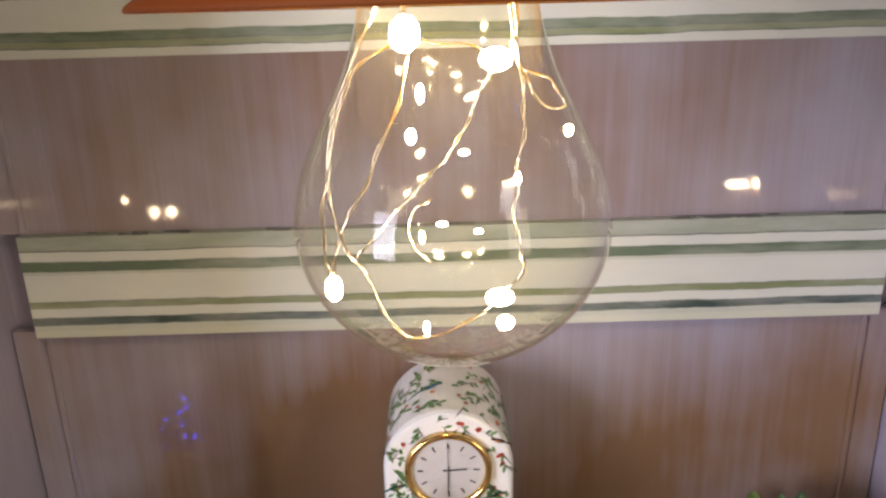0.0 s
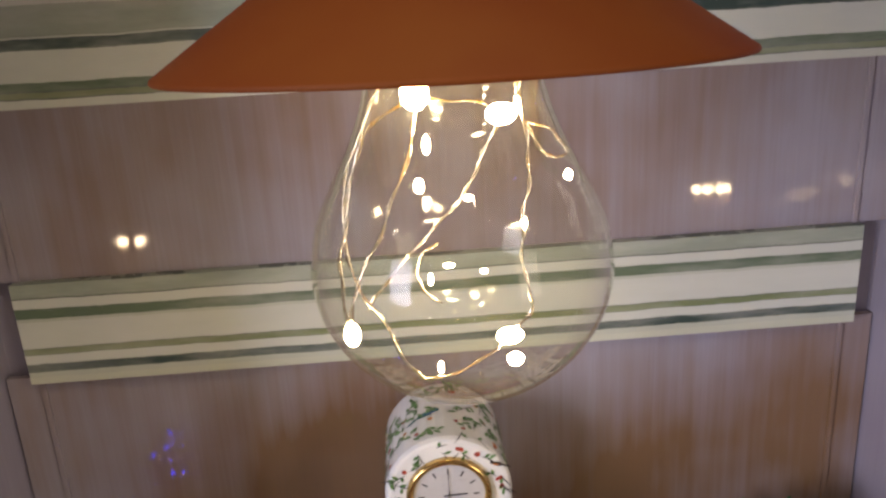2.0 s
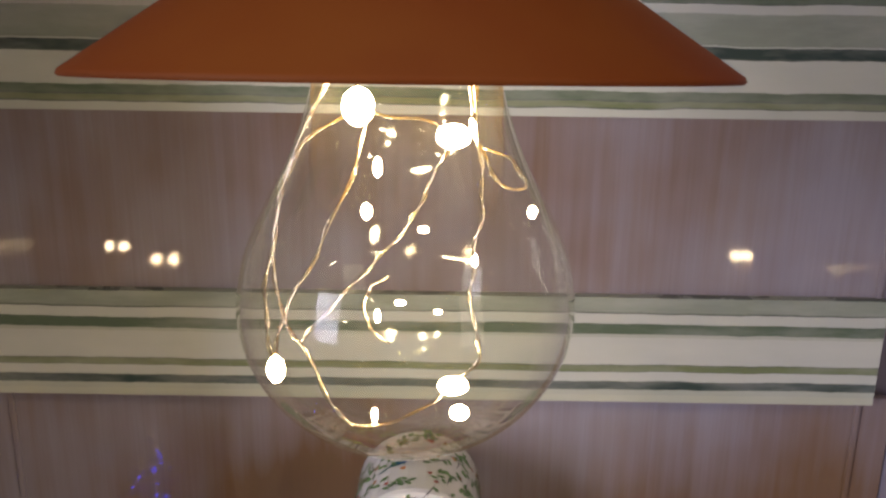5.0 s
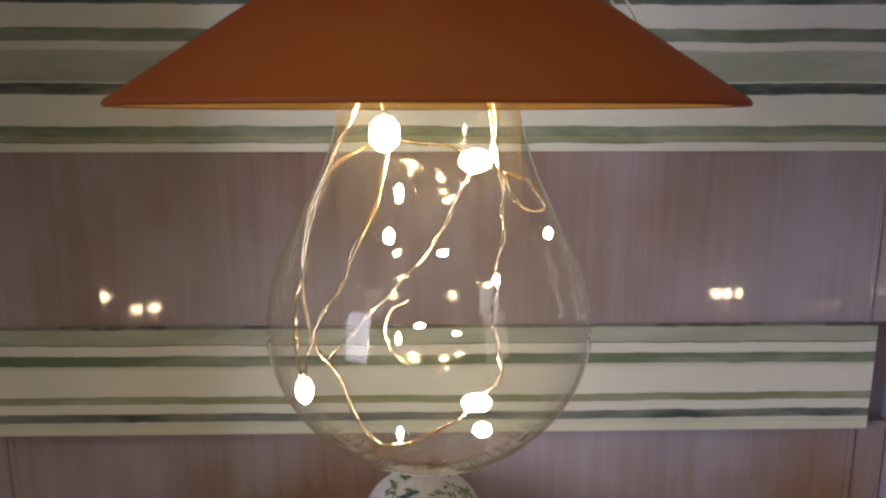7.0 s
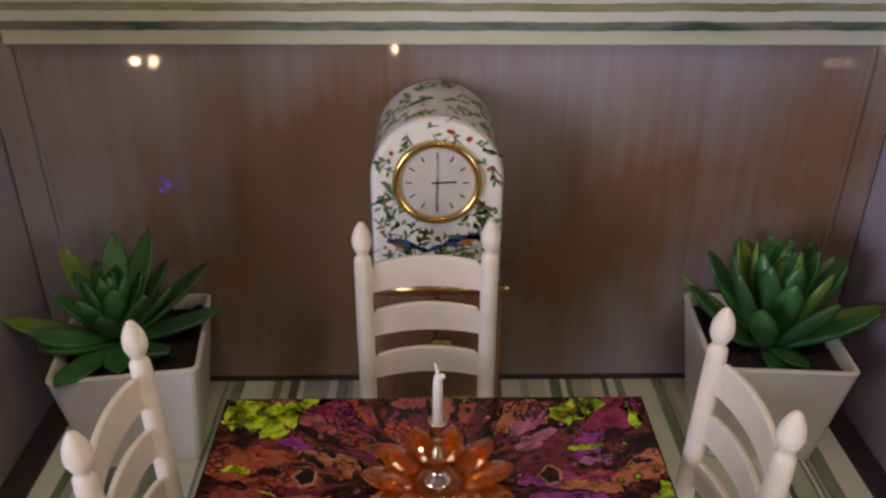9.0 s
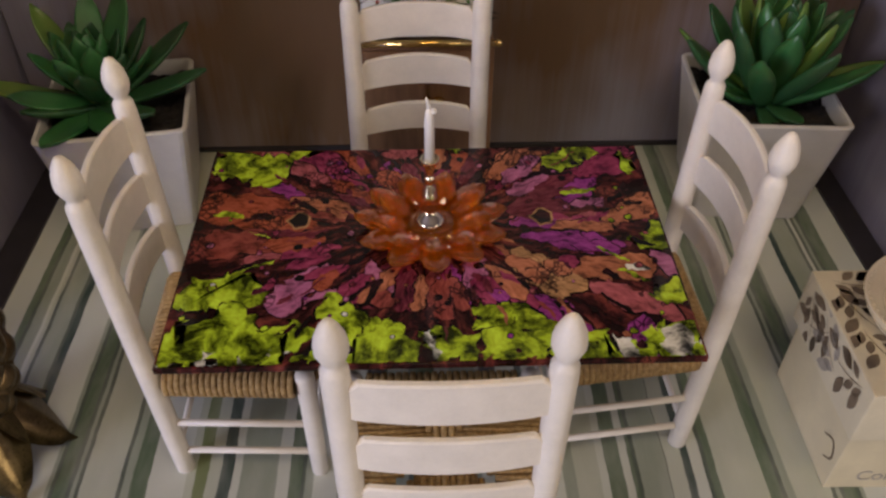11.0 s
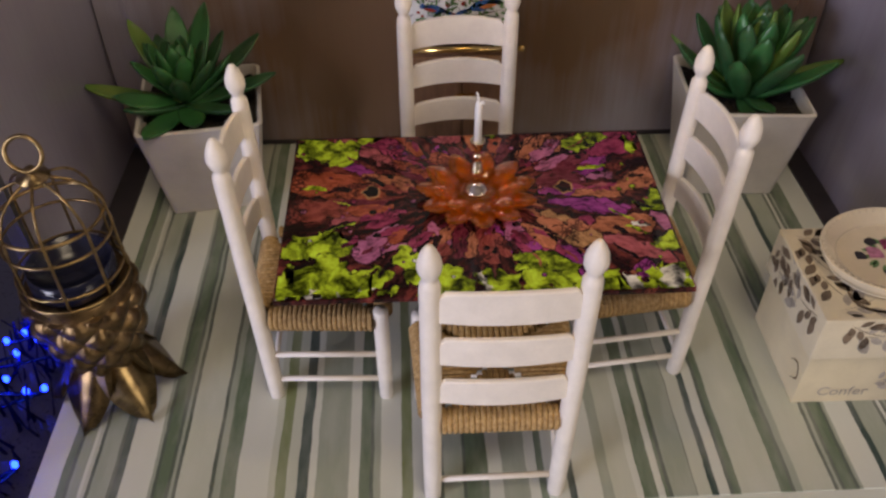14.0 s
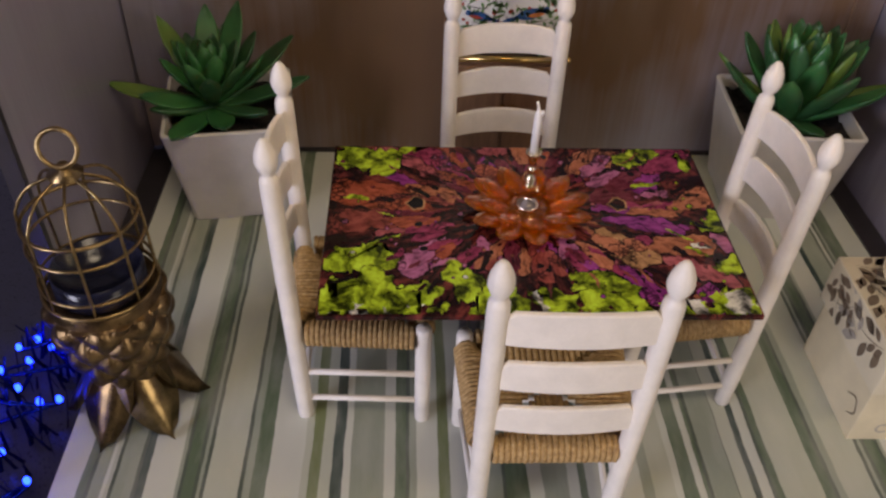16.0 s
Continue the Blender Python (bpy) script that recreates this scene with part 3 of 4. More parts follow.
# ---- dining chair ----
def make_chair():
    e = thing("dining_chair", 0, 0, 0, 0, "white-painted ladder-back toy chair with a woven cord seat", "chair", "chairs round the table")
    W, FW, D = 0.033, 0.0375, 0.066

    def lean(z):
        return -0.004 * (z / 0.17)
    post_prof = [(0.0036, 0.0), (0.0044, 0.001), (0.0047, 0.02), (0.0048, 0.10), (0.0046, 0.160), (0.0044, 0.1640), (0.0040, 0.1650), (0.0030, 0.1665), (0.0029, 0.1675),
                 (0.0040, 0.1695), (0.0051, 0.1725), (0.0052, 0.1750), (0.0046, 0.1785), (0.0032, 0.1820), (0.0017, 0.1845), (0.0, 0.1855)]
    shear = Matrix(((1, 0, 0, 0), (0, 1, -0.004 / 0.17, 0.001), (0, 0, 1, 0), (0, 0, 0, 1)))
    for s in (-1, 1):
        part("back_post", lathe(bmesh.new(), post_prof, 14, Matrix.Translation((s * W, 0, 0)) @ shear), white_paint, e, "turned white post with an acorn finial", smooth=True)
        part("front_leg", lathe(bmesh.new(), [(0.0034, 0), (0.0041, 0.001), (0.0043, 0.03), (0.0043, 0.0725), (0.0036, 0.0742), (0.0, 0.0745)], 12, Matrix.Translation((s * FW, D, 0))), white_paint, e, smooth=True)
        for z in (0.0150, 0.0365):
            part("side_stretcher", tube(bmesh.new(), [(s * W, 0.001, z), (s * FW, D, z + 0.001)], 0.0017, 8), white_paint, e, smooth=True)
    part("back_stretcher", tube(bmesh.new(), [(-W, 0.001, 0.0155), (W, 0.001, 0.0165)], 0.0017, 8), white_paint, e, smooth=True)
    for z in (0.020, 0.042):
        part("front_stretcher", tube(bmesh.new(), [(-FW, D, z), (FW, D, z)], 0.0017, 8), white_paint, e, smooth=True)
    for z0, z1 in ((0.1432, 0.1628), (0.1158, 0.1344), (0.0878, 0.1058)):
        bm = bmesh.new()
        n, cols = 14, []
        for i in range(n + 1):
            u = i / n * 2 - 1
            x = u * (W - 0.0020)
            bow = -0.0042 * (1 - u * u)
            top = z1 - 0.0030 * u * u - (0.0045 * max(0, (abs(u) - 0.86) / 0.14) ** 2)
            bot = z0 + 0.0016 * (1 - u * u) - 0.0006
            y = lean((z0 + z1) / 2) + bow
            col = []
            for yy, zz in ((y - 0.0014, bot + 0.0005), (y - 0.0014, top - 0.0006), (y - 0.0008, top), (y + 0.0008, top), (y + 0.0014, top - 0.0006), (y + 0.0014, bot + 0.0005), (y + 0.0008, bot), (y - 0.0008, bot)):
                col.append(bm.verts.new((x, yy, zz)))
            cols.append(col)
        for a, b in zip(cols, cols[1:]):
            for k in range(8):
                bm.faces.new((a[k], a[(k + 1) % 8], b[(k + 1) % 8], b[k]))
        bm.faces.new(cols[0]), bm.faces.new(cols[-1][::-1])
        bmesh.ops.recalc_face_normals(bm, faces=bm.faces[:])
        part("slat", bm, white_paint, e, "bowed white back slat", smooth=False)
    # cords: each runs over one rail and in to the diagonal
    bm = bmesh.new()
    rng = random.Random(3)
    zt, rail, n = 0.0725, 0.0050, 21
    c = [Vector((-W, 0.001, 0)), Vector((W, 0.001, 0)), Vector((FW, D, 0)), Vector((-FW, D, 0))]
    mid = sum(c, Vector()) / 4
    for k in range(4):
        a, b = c[k], c[(k + 1) % 4]
        edge = b - a
        inn = Vector((-edge.y, edge.x, 0)).normalized()
        for i in range(n):
            u = (i + 0.5) / n
            reach = (2 * min(u, 1 - u)) * (mid - (a + b) / 2).length
            p = a + edge * (0.07 + 0.86 * u)
            j = rng.uniform(-0.0003, 0.0003)
            q = Vector((0, 0, 1))
            dip = 0.0022 * (1 - min(u, 1 - u) * 0.6)
            pts = [p + inn * 0.008 + q * (zt - 2.3 * rail - 0.002), p - inn * (rail * 0.45) + q * (zt - 2.35 * rail), p - inn * rail + q * (zt - 1.5 * rail + j), p - inn * (rail * 0.98) + q * (zt - 0.75 * rail),
                   p - inn * (rail * 0.45) + q * (zt - 0.08 * rail + j), p + inn * (rail * 0.3) + q * (zt + j), p + inn * max(reach * 0.6, rail * 0.5) + q * (zt - dip * 0.6 + j), p + inn * max(reach, rail * 0.8) + q * (zt - dip)]
            tube(bm, pts, edge.length * 0.86 / n * 0.56, 5)
    tagged(part("seat", bm, rope_mat, e, "woven natural cord seat", smooth=True), kind="stuff")
    return e


chair = make_chair()
chair.matrix_basis = pose(0.0080, -0.1188, 0, 0, 0, 0)
for m in (pose(0.0000, 0.1050, 0, 0, 0, 181.8), pose(-0.1170, -0.0130, 0, 0, 0, -89), pose(0.1250, -0.0058, 0, 0, 0, 93)):
    copy_thing(chair, m)

# ---- table ----
def blot(bm, c, r, place, seed=0, n=10, squash=1.0):
    rng = random.Random(seed)
    vs = []
    for i in range(n):
        a = 2 * math.pi * i / n
        k = r * rng.uniform(0.75, 1.15)
        vs.append(bm.verts.new(place(c[0] + math.cos(a) * k, c[1] + math.sin(a) * k * squash)))
    bm.faces.new(vs)


table = thing("dining_table", 0.0040, -0.0030, 0, 0, "small table with glossy mauve and lime ink tile top", "table")
table.matrix_basis = pose(0.0040, -0.0024, 0) @ Matrix.Diagonal((1.006, 1.058, 1, 1))
part("tabletop", cube(-0.1045, 0.1045, -0.0665, 0.0645, 0.1034, 0.1066, bevel=0.0008, seg=2), INKS["e"], table, "glazed ink-painted tile")


def blot_on_tile(bm, x0, y0, x1, y1, w, z, grow=0.0, seed=0.0, rag=1.0):
    """A pool of ink with a ragged outline, along a line, laid on the glaze; x, y in metres."""
    d = Vector((x1 - x0, y1 - y0, 0))
    ln = d.length
    d.normalize()
    n = Vector((-d.y, d.x, 0))
    c = Vector(((x0 + x1) / 2, (y0 + y1) / 2, 0))
    vs, steps = [], 60
    for i in range(steps):
        a = 2 * math.pi * i / steps
        ca, sa = math.cos(a), math.sin(a)
        p = c + d * (ln / 2 + 0.002 + grow) * math.copysign(abs(ca) ** 0.8, ca) + n * (w + grow) * math.copysign(abs(sa) ** 0.85, sa) * (1 + 0.25 * ca)
        q = p + Vector((seed, seed * 1.7, 0))
        p += Vector((noise.noise(q * 95), noise.noise(q * 95 + Vector((9, 3, 0))), 0)) * 0.0046 * rag + Vector((noise.noise(q * 330), noise.noise(q * 330 + Vector((4, 7, 0))), 0)) * 0.0026 * rag
        p.x, p.y = min(max(p.x, -0.1034), 0.1034), min(max(p.y, -0.0658), 0.0636)
        vs.append(bm.verts.new((p.x, p.y, z)))
    f = bm.faces.new(vs)
    if f.normal.z < 0:
        f.normal_flip()


top = bpy.data.objects["tabletop"]
rng = random.Random(17)
for i in range(30):
    # thin petals fanning out between the large ones
    a, r0 = rng.uniform(0, 6.28), rng.uniform(0.018, 0.05)
    r1 = r0 + rng.uniform(0.010, 0.026)
    bm = bmesh.new()
    blot_on_tile(bm, 0.002 + 1.35 * r0 * math.cos(a), 0.006 + r0 * math.sin(a), 0.002 + 1.35 * r1 * math.cos(a), 0.006 + r1 * math.sin(a), rng.uniform(0.0014, 0.0036), 0.10662 + i * 0.000001, 0, i)
    part("ink_patch", bm, INKS[rng.choice("rbmmdudlvp")], top)
for i, (x0, y0, x1, y1, w, tone) in enumerate(BLOTS_BACK + BLOTS_FRONT + LIMES_BACK + LIMES_FRONT + BARE):
    z = 0.10668 + i * 0.000004
    bm = bmesh.new()
    blot_on_tile(bm, x0 / 1000, y0 / 1000, x1 / 1000, y1 / 1000, w / 1000 * (1.25 if tone in "gw" else 1.2), z, 0.0005, i * 0.37, 1.8 if tone in "gw" else 1.0)
    if min(x0, x1) < 100:
        part("ink_outline", bm, INKS["k"], top)
    bm = bmesh.new()
    blot_on_tile(bm, x0 / 1000, y0 / 1000, x1 / 1000, y1 / 1000, w / 1000 * (1.25 if tone in "gw" else 1.2), z + 0.000002, 0, i * 0.37, 1.8 if tone in "gw" else 1.0)
    part("ink_patch", bm, INKS[tone], top)
petal_rng = random.Random(29)
for i in range(40):
    # long petals fanning out over the large ones, each with a dark rim
    a, r0 = 2 * math.pi * i / 40 + petal_rng.uniform(-0.06, 0.06), petal_rng.uniform(0.024, 0.046)
    r1 = min(r0 + petal_rng.uniform(0.012, 0.024), 0.046 if math.sin(a) < -0.4 else 0.060)
    ends = (0.002 + 1.45 * r0 * math.cos(a), 0.006 + r0 * math.sin(a), 0.002 + 1.45 * r1 * math.cos(a), 0.006 + r1 * math.sin(a))
    w, tone = petal_rng.uniform(0.0024, 0.0052), petal_rng.choice("rbrubmdm" if math.cos(a) < 0.2 else "rbmvmudl")
    for grow, mat, dz in ((0.0005, INKS["k"], 0.0), (0.0, INKS[tone], 0.000001)):
        bm = bmesh.new()
        blot_on_tile(bm, *ends, w, 0.10684 + i * 0.0000003 + dz, grow, i * 0.51, 0.7)
        part("ink_outline" if grow else "ink_patch", bm, mat, top)
for i in range(26):
    # lime and white along the front edge
    x = -0.100 + 0.2 * i / 25 + rng.uniform(-0.004, 0.004)
    bm = bmesh.new()
    blot_on_tile(bm, x, -0.0655, x + rng.uniform(-0.005, 0.005), -0.0600 + rng.uniform(0, 0.006), rng.uniform(0.002, 0.0045), 0.10687 + i * 0.0000005, 0, i * 1.3, 1.2)
    part("ink_patch", bm, INKS[rng.choice("gggggw")], top)
for i in range(80):
    # lime splinters and black runs near the border, mauve ones further in
    x, y = rng.uniform(-0.102, 0.102), rng.uniform(-0.064, 0.062)
    border = max(abs(x) / 0.1045, -y / 0.066 if y < 0 else y / 0.075)
    if border > 0.72:
        tone = rng.choice("ggkkkgw" if y < 0 or abs(x) > 0.085 else "gkkmbk")
    else:
        tone = rng.choice("kkkbdmuk")
    a = math.atan2(y - 0.006, x * 0.7) + rng.uniform(-0.4, 0.4)
    ln = rng.uniform(0.004, 0.015)
    bm = bmesh.new()
    blot_on_tile(bm, x, y, x - ln * math.cos(a), y - ln * math.sin(a), rng.uniform(0.0005, 0.0017), 0.10690 + i * 0.0000003, 0, i * 0.7, 0.6)
    part("ink_run", bm, INKS[tone], top)
for i in range(110):
    # small drops with a dark rim
    x, y = rng.uniform(-0.1, 0.1), rng.uniform(-0.062, 0.060)
    edge_near = abs(x) > 0.075 or y < -0.035
    tone = rng.choice("gggkkw" if edge_near and rng.random() < 0.6 else "lpudkkkmv")
    r = rng.uniform(0.0007, 0.0024)
    bm = bmesh.new()
    blot(bm, (x, y), r, lambda u, v: Vector((u, v, 0.10696)), i, 9)
    part("ink_drop", bm, INKS["k"], top)
    if tone != "k":
        bm = bmesh.new()
        blot(bm, (x, y), r * 0.7, lambda u, v: Vector((u, v, 0.10698)), i, 9)
        part("ink_drop", bm, INKS[tone], top)
for cx, cy in ((-0.058, 0.013), (0.051, 0.013)):
    for r, tone, z in ((0.0058, "t", 0.1070), (0.0046, "k", 0.10702)):
        bm = bmesh.new()
        blot(bm, (cx, cy), r, lambda u, v: Vector((u, v, z)), 3, 14)
        part("ink_ring", bm, INKS[tone], top)
part("under_frame", cube(-0.085, 0.085, -0.048, 0.048, 0.0972, 0.1032), dark_frame, table, "dark frame")
for sx in (-1, 1):
    for sy in (-1, 1):
        part("leg", tube(bmesh.new(), [(sx * 0.026, sy * 0.020, 0), (sx * 0.026, sy * 0.020, 0.0971)], 0.004, 8), dark_frame, table, "dark leg", smooth=True)


# ---- amber lotus dish, candlestick, candle ----
def petal(bm, az, tilt, length, width, thick, r0, z0):
    m = Matrix.Translation((0, 0, z0)) @ Matrix.Rotation(az, 4, "Z") @ Matrix.Translation((r0, 0, 0)) @ Matrix.Rotation(-tilt, 4, "Y")
    r = bmesh.ops.create_icosphere(bm, subdivisions=2, radius=1.0)
    for v in r["verts"]:
        x, y, z = v.co
        taper = 1 - 0.35 * max(0, x) ** 2
        v.co = m @ Vector(((x * 0.5 + 0.5) * length, y * width * taper, z * thick + 0.10 * length * (x * 0.5 + 0.5) ** 2))
    return bm


lotus = thing("lotus_dish", 0.0050, 0.0035, 0.1066, 0, "amber clear acrylic lotus dish with pointed petals, on the table", "candle dish")
part("hub", lathe(bmesh.new(), [(0, 0), (0.009, 0.0), (0.012, 0.0015), (0.012, 0.004), (0.009, 0.0055), (0, 0.0055)], 20), amber, lotus, smooth=True)
for ring, (cnt, tilt, ln, wd, r0, z0) in enumerate(((11, 4, 0.0245, 0.0072, 0.0105, 0.0030), (9, 17, 0.0175, 0.0060, 0.0105, 0.0046))):
    for k in range(cnt):
        part("petal", petal(bmesh.new(), 2 * math.pi * (k + ring * 0.5) / cnt + 0.2, math.radians(tilt), ln, wd, 0.0026, r0, z0), amber, lotus)
stick = thing("candlestick", 0.0045, 0.0035, 0.1122, 0, "tiny polished gilt candlestick standing in the amber dish", "candlestick")
part("body", lathe(bmesh.new(), resample([(0.0, 0.0), (0.0070, 0.0), (0.0072, 0.0012), (0.0050, 0.0028), (0.0030, 0.0045), (0.0036, 0.0065), (0.0042, 0.0090), (0.0034, 0.0120), (0.0021, 0.0150),
                                          (0.0026, 0.0165), (0.0019, 0.0180), (0.0024, 0.0205), (0.0040, 0.0225), (0.0045, 0.0235), (0.0040, 0.0238), (0.0018, 0.0228), (0.0, 0.0226)], 3), 24, Matrix.Diagonal((0.92, 0.92, 1.42, 1))), silver_gold, stick, smooth=True)
candle = thing("candle", 0.0045, 0.0035, 0.1447, 0, "thin white toy candle with a curled wick tip", "candle")
part("body", lathe(bmesh.new(), [(0.0, 0.0), (0.0021, 0.0), (0.0020, 0.0195), (0.0017, 0.0235), (0.0010, 0.0252), (0.0, 0.0255)], 14), wax, candle, smooth=True)
part("wick", tube(bmesh.new(), smooth_path([(0, 0, 0.0247), (-0.0004, 0, 0.0272), (-0.0012, 0, 0.0305)], 4), [0.0009] * 4 + [0.0006] * 4 + [0.0003], 6), wax, candle, smooth=True)
part("drip", ball(bmesh.new(), (0.0018, -0.0004, 0.0242), 0.0013, 2, (1, 0.8, 1.1)), wax, candle, "wax drip", smooth=True)


# ---- painted sprays used on the clock, box and dish ----
def leaf_shape(bm, c, ang, length, width, place, bend=0.0, lift=0.0):
    """A flat pointed leaf laid on a surface: place(u, v) gives the surface point."""
    n = 5
    left, right = [], []
    for i in range(n + 1):
        t = i / n
        w = width * math.sin(math.pi * min(1, t * 0.96 + 0.02)) ** 0.8
        a = ang + bend * t
        px_, py_ = c[0] + math.cos(a) * length * t, c[1] + math.sin(a) * length * t
        nx, ny = -math.sin(a) * w / 2, math.cos(a) * w / 2
        left.append(bm.verts.new(place(px_ + nx, py_ + ny)))
        right.append(bm.verts.new(place(px_ - nx, py_ - ny)))
    for i in range(n):
        bm.faces.new((left[i], left[i + 1], right[i + 1], right[i]))


# ---- clock on its cabinet ----
CX, CY = 0.0058, 0.148
cab = thing("small_cabinet", CX, CY, 0, 0, "small brown wooden cabinet with a gilt knob, under the clock", "cabinet")
part("body", cube(-0.0385, 0.0385, -0.0005, 0.064, 0.0, 0.1195, bevel=0.001), wood, cab, "brown wood body")
for s in (-1, 1):
    part("door", cube(min(s * 0.0008, s * 0.0365), max(s * 0.0008, s * 0.0365), -0.0028, -0.0007, 0.003, 0.117, bevel=0.0008), wood, cab, "wooden door")
    part("knob", ball(bmesh.new(), (0.0028 + s * 0.0032, -0.0058, 0.0862), 0.0034, 2, (1.2, 1, 0.8)), gold, cab, "small gilt knob", smooth=True)
part("rail", tube(bmesh.new(), [(-0.0400, -0.0020, 0.1215), (0.0400, -0.0020, 0.1215)], 0.0021, 10), gold, cab, "polished gilt rail", smooth=True)
for s in (-1, 1):
    part("rail_end", ball(bmesh.new(), (s * 0.0405, -0.0020, 0.1215), 0.0024, 2), gold, cab, "gilt ball end", smooth=True)

clock = thing("mantel_clock", CX, CY, 0.1232, 0, "white porcelain arched clock painted with birds and leaves", "clock")
HW, H0 = 0.0365, 0.0655      # half width, height of the arch's centre
DEPTH = 0.066


def arch(u, inset=0.0):
    """Outline of the front, u from 0 to 1, anticlockwise from the lower right corner."""
    straight, curve = H0, math.pi * HW
    d = u * (2 * straight + curve)
    if d < straight:
        return (HW - inset, max(d, inset))
    if d > straight + curve:
        return (-HW + inset, max(2 * straight + curve - d, inset))
    a = (d - straight) / HW
    return ((HW - inset) * math.cos(a), H0 + (HW - inset) * math.sin(a))


bm = bmesh.new()
N = 48
rings = []
for y, ins in ((0.0, 0.0030), (0.0006, 0.0012), (0.0028, 0.0), (DEPTH - 0.002, 0.0), (DEPTH, 0.0015)):
    rings.append([bm.verts.new((arch(i / N, ins)[0], y, arch(i / N, ins)[1])) for i in range(N + 1)])
for a, b in zip(rings, rings[1:]):
    for i in range(N):
        bm.faces.new((a[i], a[i + 1], b[i + 1], b[i]))
    bm.faces.new((a[N], a[0], b[0], b[N]))
bm.faces.new(rings[0]), bm.faces.new(rings[-1][::-1])
bmesh.ops.recalc_face_normals(bm, faces=bm.faces[:])
part("body", bm, porcelain, clock, "glazed white porcelain body", smooth=False)


def on_front(u, v):
    return Vector((u, -0.0003, v))


def on_top(u, v):
    """u: angle along the arch, in arc length from its top; v: depth."""
    a = math.pi / 2 - u / HW
    if abs(u) < math.pi / 2 * HW:
        return Vector(((HW + 0.0003) * math.cos(a), v, H0 + (HW + 0.0003) * math.sin(a)))
    s = 1 if u > 0 else -1
    return Vector((s * (HW + 0.0003), v, H0 - (abs(u) - math.pi / 2 * HW)))


def spray(parent, place, ok, count, seed, size, u0, u1, v0, v1):
    """Branches with leaves, berries and flowers scattered where ok(u, v) allows."""
    rng = random.Random(seed)
    mats = [(ink_green, bmesh.new(), "painted green leaves"), (ink_dark, bmesh.new(), "painted dark twigs"), (ink_red, bmesh.new(), "painted red berries"), (ink_orange, bmesh.new(), "painted orange blossoms")]
    for i in range(count):
        c = (rng.uniform(u0, u1), rng.uniform(v0, v1))
        if not ok(*c):
            continue
        a = rng.uniform(0, 6.28)
        ln = size * rng.uniform(1.6, 3.0)
        leaf_shape(mats[1][1], c, a, ln, 0.0007, place, bend=rng.uniform(-0.6, 0.6))
        for k in range(5):
            t = (k + 1) / 5
            q = (c[0] + math.cos(a) * ln * t, c[1] + math.sin(a) * ln * t)
            if ok(*q):
                leaf_shape(mats[0][1], q, a + rng.choice((-1, 1)) * rng.uniform(0.5, 1.3), size * rng.uniform(0.7, 1.1), size * 0.42, place)
        if rng.random() < 0.55:
            q = (c[0] - math.cos(a) * size * 0.5, c[1] - math.sin(a) * size * 0.5)
            if ok(*q):
                blot(mats[2 + (rng.random() < 0.35)][1], q, size * rng.uniform(0.25, 0.42), place, i)
    for mat, b, lab in mats:
        tagged(part("painted_spray", b, mat, parent, lab), kind="stuff")


def bird(parent, place, c, s, flip, mat, belly):
    """A painted bird as plain shapes: body, wing, tail, head."""
    b = bmesh.new()
    leaf_shape(b, (c[0] - flip * s, c[1] - s * 0.25), 0.25 if flip > 0 else math.pi - 0.25, s * 2.0, s * 0.75, place)
    leaf_shape(b, (c[0] - flip * s * 0.7, c[1] - s * 0.2), math.pi + 0.35 if flip > 0 else -0.35, s * 1.3, s * 0.3, place)
    blot(b, (c[0] + flip * s * 0.95, c[1] + s * 0.32), s * 0.26, place, 4)
    part("painted_bird", b, mat, parent, "painted blue bird")
    b = bmesh.new()
    leaf_shape(b, (c[0] - flip * s * 0.2, c[1] - s * 0.16), 0.2 if flip > 0 else math.pi - 0.2, s * 1.1, s * 0.3, lambda u, v: place(u, v) + (place(u, v) - Vector((0, 0.03, H0))).normalized() * 0.0001)
    part("painted_breast", b, belly, parent, "painted breast")


FR = 0.0258


def front_ok(u, v):
    inside = abs(u) < HW - 0.004 and v > 0.003 and (v < H0 or (u * u + (v - H0) ** 2) < (HW - 0.004) ** 2)
    return inside and u * u + (v - H0) ** 2 > (FR + 0.0005) ** 2


spray(clock, on_front, front_ok, 165, 5, 0.0046, -HW, HW, 0.003, H0 + HW)
spray(clock, on_top, lambda u, v: 0.003 < v < DEPTH - 0.003 and abs(u) < 0.115, 95, 8, 0.0055, -0.115, 0.115, 0.003, DEPTH)
bird(clock, on_front, (0.013, 0.029), 0.0100, 1, ink_blue, ink_orange)
leaf_on_front = bmesh.new()
leaf_shape(leaf_on_front, (-0.030, 0.014), 0.16, 0.056, 0.0018, lambda u, v: Vector((u, -0.00025, v)), bend=0.05)
part("painted_branch", leaf_on_front, ink_brown, clock, "painted brown branch")
bird(clock, on_front, (-0.019, 0.027), 0.0080, -1, ink_blue, ink_red)
bird(clock, on_front, (0.0285, 0.048), 0.0040, 1, ink_teal, ink_orange)
bird(clock, on_front, (0.0285, 0.083), 0.0038, -1, ink_dark, ink_orange)
bird(clock, on_front, (-0.030, 0.054), 0.0042, 1, ink_teal, ink_green)
bird(clock, on_top, (-0.010, 0.030), 0.0070, 1, ink_teal, ink_blue)
bezel = lathe(bmesh.new(), [(0.0205, 0.0), (0.0205, 0.0022), (0.0215, 0.0036), (0.0232, 0.0040), (0.0243, 0.0030), (0.0246, 0.0), (0.0205, 0.0)], 64, Matrix.Translation((0, 0, H0)) @ Matrix.Rotation(math.pi / 2, 4, "X"), close=False)
part("bezel", bezel, gold, clock, "polished gilt bezel", smooth=True)
